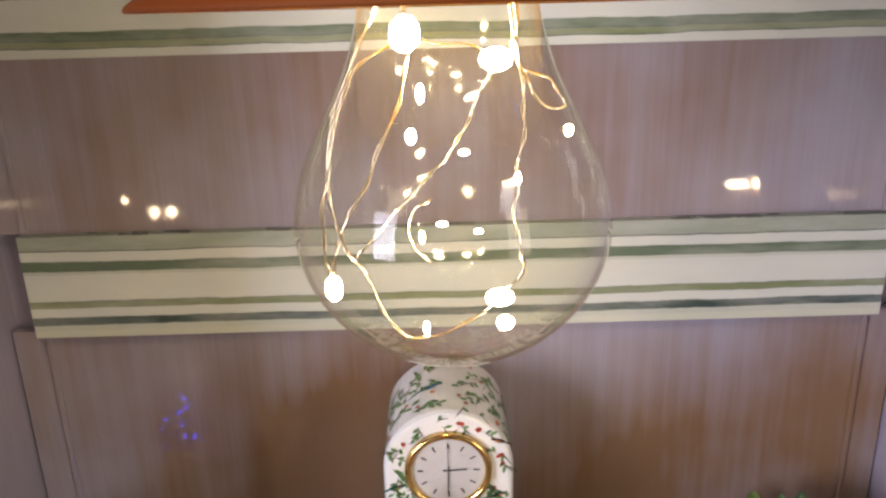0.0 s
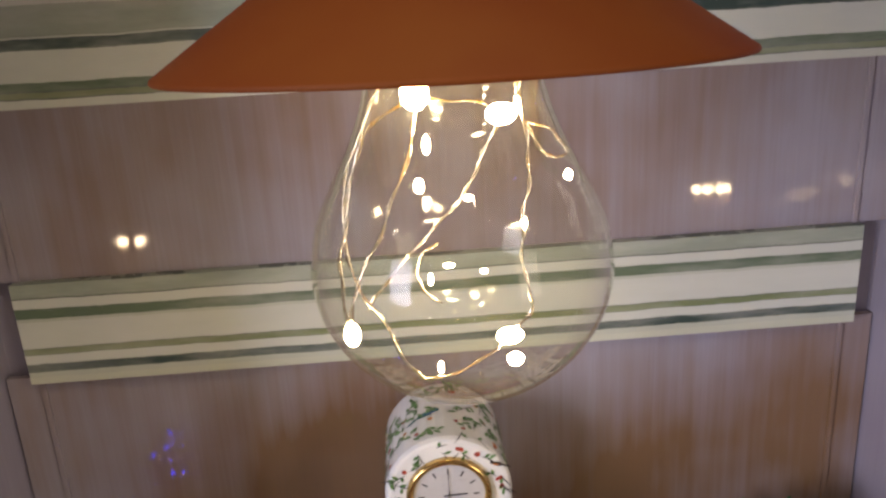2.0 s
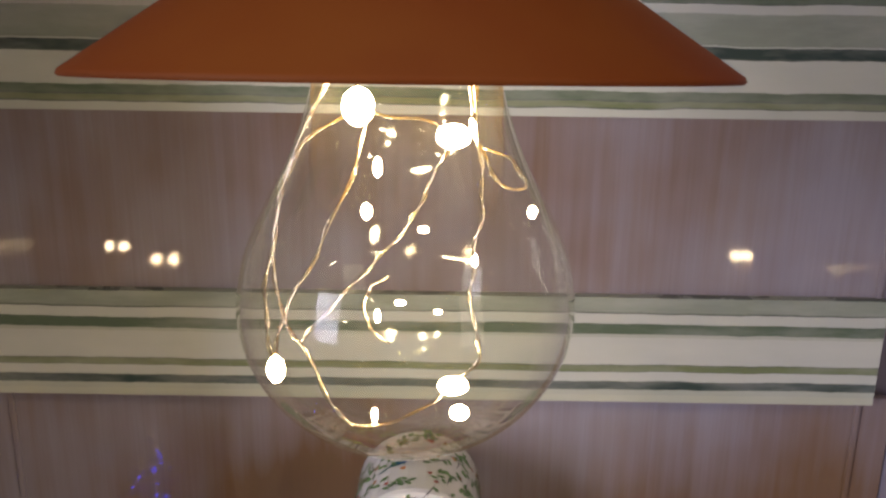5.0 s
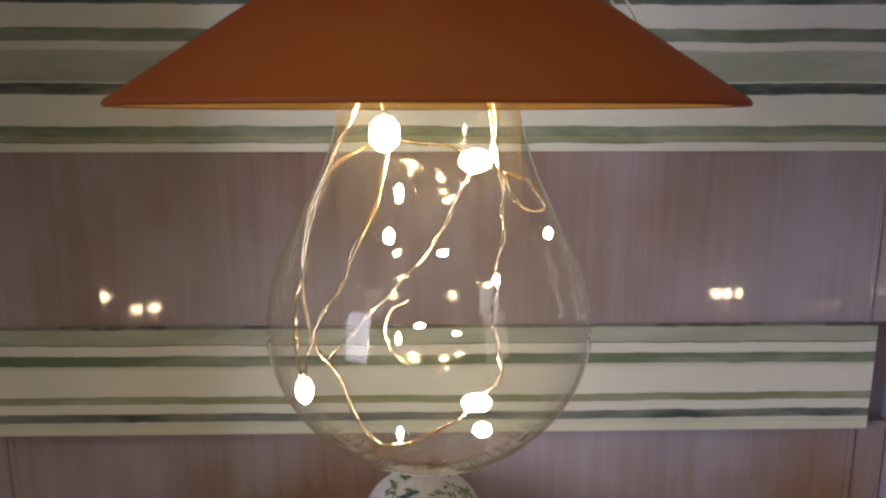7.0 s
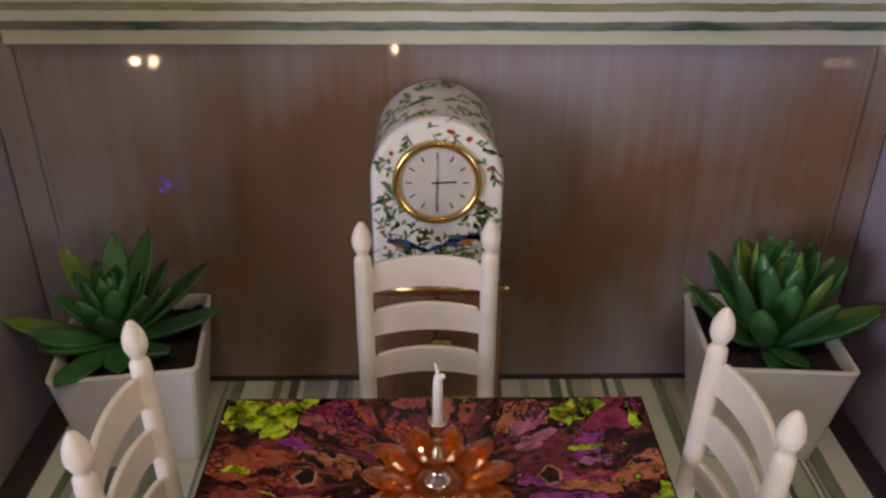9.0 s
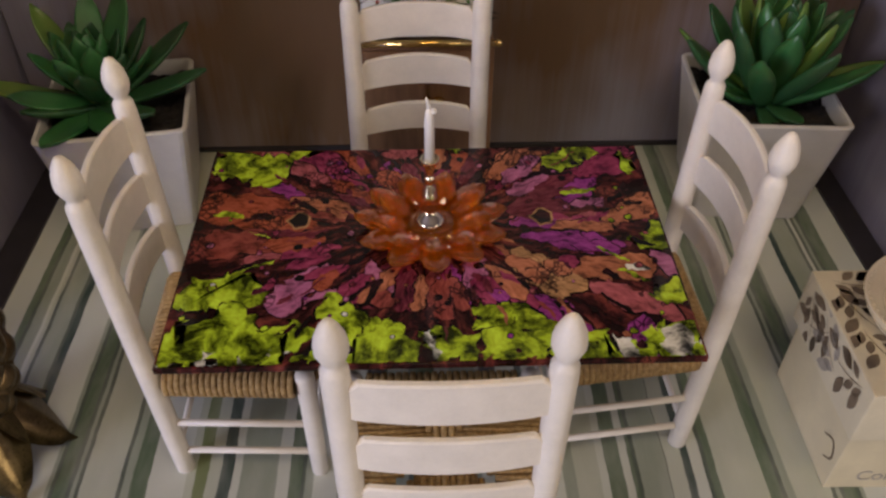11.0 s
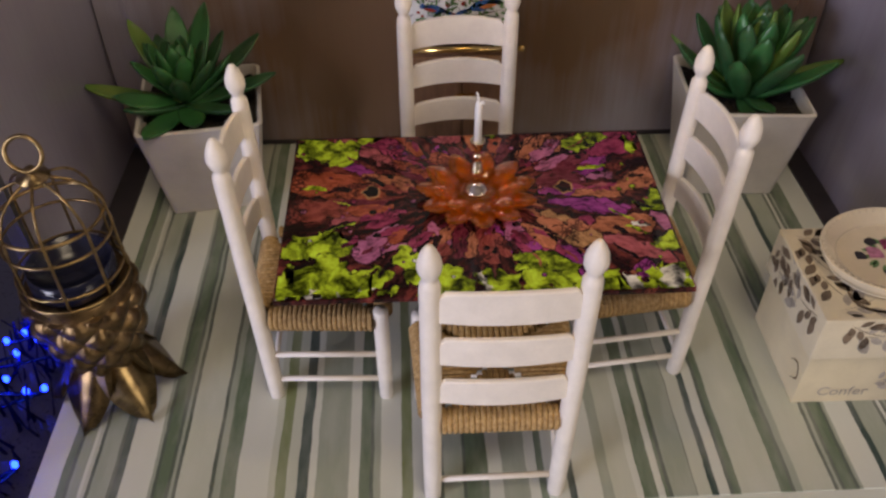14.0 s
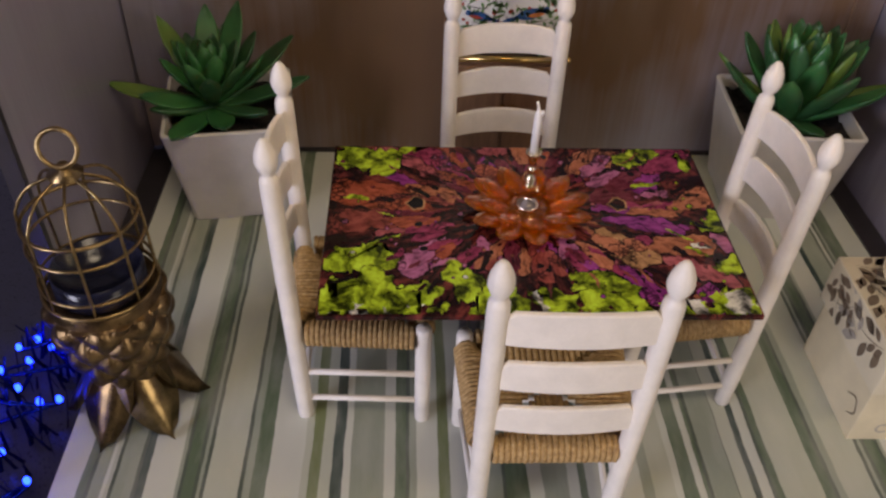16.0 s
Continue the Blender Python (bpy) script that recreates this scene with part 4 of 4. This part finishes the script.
dial = part("dial", lathe(bmesh.new(), [(0.0, 0.0011), (0.0206, 0.0011), (0.0206, 0.0)], 48, Matrix.Translation((0, 0, H0)) @ Matrix.Rotation(math.pi / 2, 4, "X")), dial_mat, clock, "pale grey clock dial")
for h in range(12):
    a = math.radians(90 - 30 * h)
    m = Matrix.Translation((0, -0.0013, H0)) @ Matrix.Rotation(-a, 4, "Y")
    b = cube(0.0140, 0.0175, -0.0001, 0.0001, -0.0004, 0.0004)
    b.transform(m)
    part("hour_mark", b, ink_dark, dial)
for ln, w, deg, y in ((0.0105, 0.0009, 3, -0.0016), (0.0150, 0.0006, 180 + 90 - 2, -0.0019), (0.0165, 0.0003, 90, -0.0021)):
    b = cube(-0.003, ln, -0.0001, 0.0001, -w / 2, w / 2)
    b.transform(Matrix.Translation((0, y, H0)) @ Matrix.Rotation(-math.radians(deg), 4, "Y"))
    part("hand_pointer", b, ink_dark, dial, "dark clock pointer")


# ---- succulents ----
def pot(x, y, rz, label):
    e = thing("potted_succulent", x, y, 0, rz, label, "plant", "succulents")
    t, b, h = 0.0435, 0.0335, 0.078
    bm = bmesh.new()

    def ring(half, z, c):
        pts = []
        for sx, sy in ((1, 1), (-1, 1), (-1, -1), (1, -1)):
            for k in range(4):
                a = math.atan2(sy, sx) - math.pi / 4 + math.pi / 2 * (k / 3)
                pts.append(bm.verts.new((sx * (half - c) + c * math.cos(a), sy * (half - c) + c * math.sin(a), z)))
        return pts
    loops = [ring(b - 0.001, 0, 0.003), ring(b, 0.001, 0.004), ring(t - 0.0006, h - 0.004, 0.005), ring(t, h - 0.001, 0.005), ring(t - 0.0008, h, 0.005), ring(t - 0.0026, h, 0.004), ring(t - 0.0034, h - 0.002, 0.004), ring(t - 0.006, h - 0.014, 0.004)]
    for a, c in zip(loops, loops[1:]):
        for i in range(16):
            bm.faces.new((a[i], a[(i + 1) % 16], c[(i + 1) % 16], c[i]))
    bm.faces.new(loops[0]), bm.faces.new(loops[-1])
    bmesh.ops.recalc_face_normals(bm, faces=bm.faces[:])
    part("pot", bm, pot_white, e, "cream square tapered ceramic pot")
    bm = bmesh.new()
    bmesh.ops.create_grid(bm, x_segments=24, y_segments=24, size=t - 0.0048)
    for v in bm.verts:
        v.co.z = h - 0.0085 + 0.0035 * noise.noise(v.co * 160)
    part("soil", bm, soil, e, "dark soil")
    return e


def fleshy(length, width, thick, curl):
    """A succulent leaf along +x, keeled below, grooved above, with a pointed end."""
    bm = bmesh.new()
    n, seg, rings = 12, 10, []
    for i in range(n + 1):
        t = i / n
        w = 1.12 * width * (0.55 + 0.45 * math.sin(math.pi * (0.12 + 0.62 * t))) * (1 - 0.93 * max(0, (t - 0.62) / 0.38) ** 2.6)
        th = 1.25 * thick * (1 - t ** 2.6 * 0.7) * (1 - max(0, (t - 0.8) / 0.2) ** 2 * 0.9) + 0.0002
        z0 = curl * t * t * length
        rings.append([bm.verts.new((t * length, w / 2 * math.cos(2 * math.pi * k / seg), z0 + th / 2 * math.sin(2 * math.pi * k / seg) * (0.55 if math.sin(2 * math.pi * k / seg) > 0 else 1.25) + 0.12 * width * (math.cos(2 * math.pi * k / seg) ** 2))) for k in range(seg)])
    for a, b in zip(rings, rings[1:]):
        for k in range(seg):
            bm.faces.new((a[k], a[(k + 1) % seg], b[(k + 1) % seg], b[k]))
    bm.faces.new(rings[0]), bm.faces.new(rings[-1])
    bmesh.ops.recalc_face_normals(bm, faces=bm.faces[:])
    return bm


def leaf_on(e, base, az, el, length, width, thick, curl, mat, roll=0.0):
    bm = fleshy(length, width, thick, curl)
    bm.transform(Matrix.Translation(base) @ Matrix.Rotation(math.radians(az), 4, "Z") @ Matrix.Rotation(-math.radians(el), 4, "Y") @ Matrix.Rotation(math.radians(roll), 4, "X"))
    part("leaf", bm, mat, e, smooth=True)


rng = random.Random(11)
left_plant = pot(-0.1830, 0.1640, 8.3, "open green succulent rosette in a cream square pot")
c0 = (-0.010, 0.000, 0.074)
for az, el, ln, wd, mat in ((178, 6, 0.062, 0.014, leaf_lime), (140, 40, 0.060, 0.013, leaf_lime), (100, 52, 0.058, 0.014, leaf_green), (62, 50, 0.062, 0.015, leaf_green), (28, 26, 0.062, 0.015, leaf_dark),
                            (2, 12, 0.060, 0.014, leaf_dark), (-38, 8, 0.046, 0.014, leaf_dark), (-70, 4, 0.040, 0.015, leaf_green), (-108, 0, 0.048, 0.017, leaf_green), (-140, 10, 0.040, 0.014, leaf_dark), (205, 16, 0.044, 0.014, leaf_green),
                            (82, 35, 0.052, 0.014, leaf_dark), (45, 38, 0.05, 0.014, leaf_dark), (120, 28, 0.05, 0.014, leaf_dark)):
    leaf_on(left_plant, c0, az - 8, el, ln * 1.17, wd * 1.05, 0.006, 0.10, mat, rng.uniform(-15, 15))
for k in range(20):
    el = 30 + 48 * (k / 19) + rng.uniform(-4, 4)
    leaf_on(left_plant, (c0[0], c0[1], c0[2] + 0.004 + k * 0.0006), k * 137.5, el, 0.048 - k * 0.0008, 0.0125, 0.0050, 0.14, (leaf_green, leaf_green, leaf_dark)[k % 3], rng.uniform(-12, 12))

right_plant = pot(0.2150, 0.1650, -4.0, "dense upright green succulent in a cream square pot")
c1 = (0.002, 0.000, 0.070)
for az, el, ln, wd, mat in ((168, 30, 0.072, 0.014, leaf_lime), (150, 42, 0.060, 0.013, leaf_green), (120, 50, 0.066, 0.014, leaf_dark), (4, 12, 0.076, 0.015, leaf_lime), (-20, 22, 0.050, 0.014, leaf_green), (-75, 2, 0.038, 0.014, leaf_dark),
                            (-100, -4, 0.042, 0.014, leaf_dark), (205, 18, 0.042, 0.015, leaf_green), (30, 38, 0.070, 0.015, leaf_green)):
    leaf_on(right_plant, c1, az + 4, el, ln, wd, 0.0062, 0.08, mat, rng.uniform(-15, 15))
for k in range(30):
    u = k / 29
    az = 50 + k * 137.5
    leaf_on(right_plant, (c1[0] + 0.010 * math.cos(math.radians(az)) * (1 - u), c1[1] + 0.010 * math.sin(math.radians(az)) * (1 - u), c1[2] + 0.002 + u * 0.012), az, 34 + 50 * u + rng.uniform(-5, 5), 0.064 - u * 0.012, 0.0155, 0.0062, 0.12, (leaf_green, leaf_dark, leaf_green, leaf_lime)[k % 4] if k % 7 else leaf_dark, rng.uniform(-12, 12))


# ---- cage lantern with a scaled brass body ----
lan = thing("cage_lantern", -0.2110, -0.0350, 0, 0, "aged brass cage lantern with scaled body and leaf feet", "lantern")
bm = bmesh.new()
rows, seg = 60, 120
prof = resample([(0.0110, 0.026), (0.0160, 0.031), (0.0215, 0.042), (0.0255, 0.055), (0.0278, 0.068), (0.0282, 0.080), (0.0272, 0.0885), (0.0268, 0.0905)], 10)
rings = []
for i, (r, z) in enumerate(prof):
    ring = []
    for k in range(seg):
        th = 2 * math.pi * k / seg
        p = th * 9
        q = (z - 0.026) * 300
        d = abs(math.sin((p + q) / 2)) * abs(math.sin((p - q) / 2))
        rr = r + 0.0036 * (d ** 0.7) * (1 if 0.030 < z < 0.0845 else 0)
        ring.append(bm.verts.new((rr * math.cos(th), rr * math.sin(th), z)))
    rings.append(ring)
for a, b in zip(rings, rings[1:]):
    for k in range(seg):
        bm.faces.new((a[k], a[(k + 1) % seg], b[(k + 1) % seg], b[k]))
bm.faces.new(rings[0]), bm.faces.new(rings[-1])
bmesh.ops.recalc_face_normals(bm, faces=bm.faces[:])
part("body", bm, old_brass, lan, "diamond-scaled aged brass body")
for k, deg in enumerate((10, -48, -108, -168, 130, 70)):
    bm = bmesh.new()
    a = math.radians(deg)
    pts = []
    n = 16
    for i in range(n + 1):
        t = i / n
        r = 0.010 + 0.0265 * t ** 0.9
        z = 0.046 * (1 - t) ** 1.05
        w = 0.0150 * math.sin(math.pi * (0.25 + 0.75 * t) * 0.98) ** 0.9 * (1 if t < 0.9 else (1 - t) / 0.1 * 0.8 + 0.05)
        pts.append((r, z, w))
    grid = []
    for r, z, w in pts:
        row = []
        for s, lift in ((-1, -0.0004), (0, 0.0030), (1, -0.0004), (0, -0.0024)):
            rr = r + lift
            row.append(bm.verts.new((rr * math.cos(a) - s * w * math.sin(a), rr * math.sin(a) + s * w * math.cos(a), max(z + lift * 0.4, 0.0))))
        grid.append(row)
    for p, q in zip(grid, grid[1:]):
        for s in range(4):
            bm.faces.new((p[s], p[(s + 1) % 4], q[(s + 1) % 4], q[s]))
    bm.faces.new(grid[0]), bm.faces.new(grid[-1])
    bmesh.ops.recalc_face_normals(bm, faces=bm.faces[:])
    # one front foot takes the lighter brass, so its catch of light is painted
    part("leaf_foot", bm, old_brass if k != 1 else brass_wire, lan, "pointed brass leaf foot", smooth=True)


def hoop(bm, r, z, w):
    return tube(bm, [(r * math.cos(2 * math.pi * k / 40), r * math.sin(2 * math.pi * k / 40), z) for k in range(40)], w, 8, closed=True)


for r, z, w in ((0.0275, 0.0930, 0.0011), (0.0270, 0.1010, 0.0008), (0.0268, 0.1230, 0.0008), (0.0260, 0.1350, 0.0010), (0.0055, 0.1580, 0.0012)):
    part("hoop", hoop(bmesh.new(), r, z, w), brass_wire, lan, "brass wire hoop", smooth=True)
for k in range(8):
    a = 2 * math.pi * k / 8 + 0.2
    pts = [(0.0273 * math.cos(a), 0.0273 * math.sin(a), 0.092), (0.0270 * math.cos(a), 0.0266 * math.sin(a), 0.133), (0.0243 * math.cos(a), 0.0240 * math.sin(a), 0.144),
           (0.0170 * math.cos(a), 0.0170 * math.sin(a), 0.1530), (0.0050 * math.cos(a), 0.0050 * math.sin(a), 0.1580)]
    part("cage_bar", tube(bmesh.new(), smooth_path(pts, 6), 0.0008, 6), brass_wire, lan, "brass cage wire", smooth=True)
part("top_disc", lathe(bmesh.new(), [(0, 0.1570), (0.0075, 0.1575), (0.0080, 0.1588), (0.003, 0.1605), (0.0022, 0.1640), (0, 0.1645)], 20), brass_wire, lan, smooth=True)
part("ring_handle", tube(bmesh.new(), [(0.0085 * math.cos(2 * math.pi * k / 28), 0.003 * math.sin(2 * math.pi * k / 28), 0.1718 + 0.0080 * math.sin(2 * math.pi * k / 28)) for k in range(28)], 0.0012, 8, closed=True), brass_wire, lan, "brass ring handle", smooth=True)
part("cup", lathe(bmesh.new(), [(0, 0.0910), (0.022, 0.0910), (0.0225, 0.0915), (0.022, 0.104), (0.0212, 0.104), (0.0208, 0.093), (0, 0.093)], 28), plain("dark_cup_glass", (0.01, 0.012, 0.03), 0.08), lan, "dark glass cup", smooth=True)


# ---- blue string lights beside the floor ----
tin = plain("blue_foil", (0.008, 0.02, 0.22), 0.15, 1.0, var=0.4, scale=300, bump=0.5)
fairy = thing("string_lights", -0.275, -0.050, -0.0052, 0, "bundle of blue string lights on the dark shelf", "string lights")
rng = random.Random(21)
pts = [(rng.uniform(-0.024, 0.026), -0.09 + 0.16 * i / 26 + rng.uniform(-0.012, 0.012), rng.uniform(0.002, 0.018)) for i in range(27)]
part("cord", tube(bmesh.new(), smooth_path(pts, 6), 0.0012, 6), tin, fairy, "shiny blue cord", smooth=True)
for i, p in enumerate(pts):
    part("light_bead", ball(bmesh.new(), (p[0], p[1], p[2] + 0.003), 0.0018, 2, (1, 1, 1.5)), led_blue, fairy, "blue light bead", smooth=True)
bm = bmesh.new()
for i in range(140):
    c = Vector((rng.uniform(-0.028, 0.027), rng.uniform(-0.09, 0.07), 0.0))
    h, w = rng.uniform(0.008, 0.030), 0.0012
    a, tl = rng.uniform(0, 6.28), rng.uniform(-0.5, 0.5)
    d = Vector((math.cos(a), math.sin(a), 0))
    v = [bm.verts.new(c - d * w), bm.verts.new(c + d * w), bm.verts.new(c + d * w * 0.6 + Vector((tl * 0.4, tl * 0.7, 1)) * h), bm.verts.new(c - d * w * 0.6 + Vector((tl * 0.4, tl * 0.7, 1)) * h)]
    bm.faces.new(v)
tagged(part("foil_fringe", bm, tin, fairy, "blue foil fringe"), kind="stuff")


# ---- printed box with lid, and the trinket dish on it ----
gift = thing("gift_box", 0.2275, -0.0325, 0, -1.0, "cream card box, deep lid printed with brown leaves", "box")
part("body", cube(-0.0375, 0.0375, -0.0345, 0.0345, 0.0, 0.060, bevel=0.0008), cream_card, gift, "cream card base")
bm = cube(-0.0405, 0.0405, -0.0375, 0.0375, 0.0430, 0.0745, bevel=0.0010)
lid = part("lid", bm, cream_card_lid, gift, "ivory card lid")
tops = {"top": lambda u, v: Vector((u, v, 0.0748)), "front": lambda u, v: Vector((u, -0.0378, v)), "west": lambda u, v: Vector((-0.0408, u, v)), "east": lambda u, v: Vector((0.0408, u, v)),
        "base": lambda u, v: Vector((u, -0.0348, v)), "basew": lambda u, v: Vector((-0.0378, u, v))}
BOUND = {"top": (-0.039, 0.039, -0.036, 0.036), "front": (-0.037, 0.037, 0.044, 0.0735), "west": (-0.037, 0.037, 0.044, 0.0735), "east": (-0.037, 0.037, 0.044, 0.0735), "base": (-0.033, 0.033, 0.001, 0.042), "basew": (-0.033, 0.033, 0.001, 0.042)}


def sprig(bm, face, c, ang, size):
    b = BOUND[face]

    def clamp(u, v):
        return tops[face](min(max(u, b[0]), b[1]), min(max(v, b[2]), b[3]))
    leaf_shape(bm, c, ang, size * 2.6, 0.0006, clamp, bend=0.3)
    for k in range(4):
        t = (k + 0.6) / 4
        side = size * 0.38 * (1 if k % 2 else -1)
        q = (c[0] + math.cos(ang + 0.3 * t) * size * 2.6 * t - math.sin(ang) * side, c[1] + math.sin(ang + 0.3 * t) * size * 2.6 * t + math.cos(ang) * side)
        turn = ang + (0.8 if k % 2 else -0.8)
        leaf_shape(bm, q, turn, size * 1.15, size * 0.58, clamp)
        leaf_shape(bm, (c[0] * 0.5 + q[0] * 0.5, c[1] * 0.5 + q[1] * 0.5), turn + 0.4, size * 0.85, size * 0.44, clamp)


for mat, items in ((ink_brown, (("top", (-0.034, 0.030), -0.4, 0.008), ("top", (-0.032, 0.022), -1.5, 0.0075), ("top", (-0.031, 0.000), -1.5, 0.007), ("front", (-0.026, 0.071), -0.7, 0.007), ("front", (0.030, 0.072), 3.6, 0.011), ("front", (0.036, 0.060), 3.3, 0.010),
                               ("west", (-0.030, 0.070), -0.6, 0.008), ("west", (0.005, 0.066), -0.9, 0.007), ("west", (0.030, 0.070), -2.4, 0.007), ("east", (-0.03, 0.066), -0.4, 0.009), ("top", (0.034, -0.034), 2.6, 0.008))),
                   (ink_grey, (("top", (-0.030, -0.030), 0.1, 0.008), ("front", (-0.020, 0.062), -0.2, 0.008), ("front", (-0.004, 0.055), 0.2, 0.008), ("front", (0.012, 0.052), -0.3, 0.007), ("west", (-0.01, 0.055), 0.3, 0.008), ("base", (0.005, 0.018), 0.3, 0.006)))):
    bm = bmesh.new()
    for face, c, ang, size in items:
        sprig(bm, face, c, ang, size * 1.3)
    tagged(part("printed_leaves", bm, mat, lid, "printed leaf sprays"), kind="stuff")


def scroll(face, keys, w):
    bm = bmesh.new()
    p = smooth_path([(u, v, 0) for u, v in keys], 10)
    vs = []
    for i, q in enumerate(p):
        d = (p[min(i + 1, len(p) - 1)] - p[max(i - 1, 0)]).normalized()
        k = w * (0.25 + 0.75 * math.sin(math.pi * i / (len(p) - 1)))
        vs.append((bm.verts.new(tops[face](q.x - d.y * k, q.y + d.x * k)), bm.verts.new(tops[face](q.x + d.y * k, q.y - d.x * k))))
    for a, b in zip(vs, vs[1:]):
        bm.faces.new((a[0], b[0], b[1], a[1]))
    return bm


part("printed_scroll", scroll("top", [(-0.012, -0.006), (-0.020, -0.014), (-0.019, -0.026), (-0.008, -0.032), (0.004, -0.029), (0.008, -0.022)], 0.0012), ink_brown, lid, "printed curl")
part("printed_scroll", scroll("front", [(0.004, 0.050), (0.010, 0.058), (0.018, 0.054), (0.016, 0.046), (0.024, 0.048)], 0.0006), ink_grey, lid, "printed curl")
part("printed_scroll", scroll("base", [(0.010, 0.014), (0.018, 0.024), (0.025, 0.026), (0.029, 0.020), (0.024, 0.012), (0.016, 0.010)], 0.0006), ink_brown, gift, "printed curl")
part("printed_scroll", scroll("basew", [(-0.024, 0.012), (-0.030, 0.018), (-0.026, 0.026), (-0.018, 0.022)], 0.0007), ink_brown, gift, "printed curl")
fc = bpy.data.curves.new("lettering", "FONT")
fc.body, fc.size, fc.extrude, fc.align_x = "Confer", 0.0105, 0.00006, "CENTER"
txt = new("lettering", fc)
txt.data.materials.append(ink_grey)
txt.parent = gift
txt.matrix_basis = pose(-0.010, -0.0348, 0.0070, 90, 0, 0)
txt["label"] = "faint grey printed word"

dish = thing("trinket_dish", 0.2390, -0.0270, 0.0750, 12, "small ivory oval dish painted with dark roses, lying on the box", "dish")
oval = Matrix.Diagonal((1.22, 1.02, 1.1, 1))
part("body", lathe(bmesh.new(), resample([(0, 0.0), (0.0265, 0.0), (0.0295, 0.0012), (0.0333, 0.0060), (0.0345, 0.0092), (0.0349, 0.0102), (0.0340, 0.0104), (0.0312, 0.0086), (0.0262, 0.0052), (0.0245, 0.0044), (0, 0.0042)], 4), 64, oval), dish_mat, dish, "glazed ivory oval dish", smooth=True)
bm = bmesh.new()
for k in range(56):
    a = 2 * math.pi * k / 56
    ball(bm, (0.0328 * 1.22 * math.cos(a), 0.0328 * 1.02 * math.sin(a), 0.0106), 0.0009, 1)
tagged(part("beaded_rim", bm, dish_mat, dish, "beaded rim", smooth=True), kind="stuff")
on_dish = lambda u, v: Vector((u, v, 0.00500))
for mat, lab, spots in ((rose_pink, "painted pink roses", ((-0.006, 0.004, 0.0042), (0.002, -0.006, 0.0030), (0.013, -0.001, 0.0032))), (rose_dark, "painted dark roses", ((0.003, 0.007, 0.0040), (0.009, 0.001, 0.0042))),
                        (ink_dark, "painted dark leaves", ((-0.013, 0.004, 0.0028), (-0.003, 0.011, 0.0030), (0.009, 0.011, 0.0026), (-0.008, -0.008, 0.0018)))):
    bm = bmesh.new()
    for i, (u, v, r) in enumerate(spots):
        blot(bm, (u * 1.3, v * 1.3), r * 1.3, on_dish, i + 3, 12)
    part("painted_rose", bm, mat, dish, lab)
bm = bmesh.new()
for i in range(16):
    a = i * 0.41 + 3.3
    leaf_shape(bm, (0.001 + 0.011 * math.cos(a), 0.0095 * math.sin(a)), a + 0.4, 0.0072, 0.0030, lambda u, v: Vector((u, v, 0.00485)))
part("painted_leaves", bm, ink_green, dish, "painted green leaves")
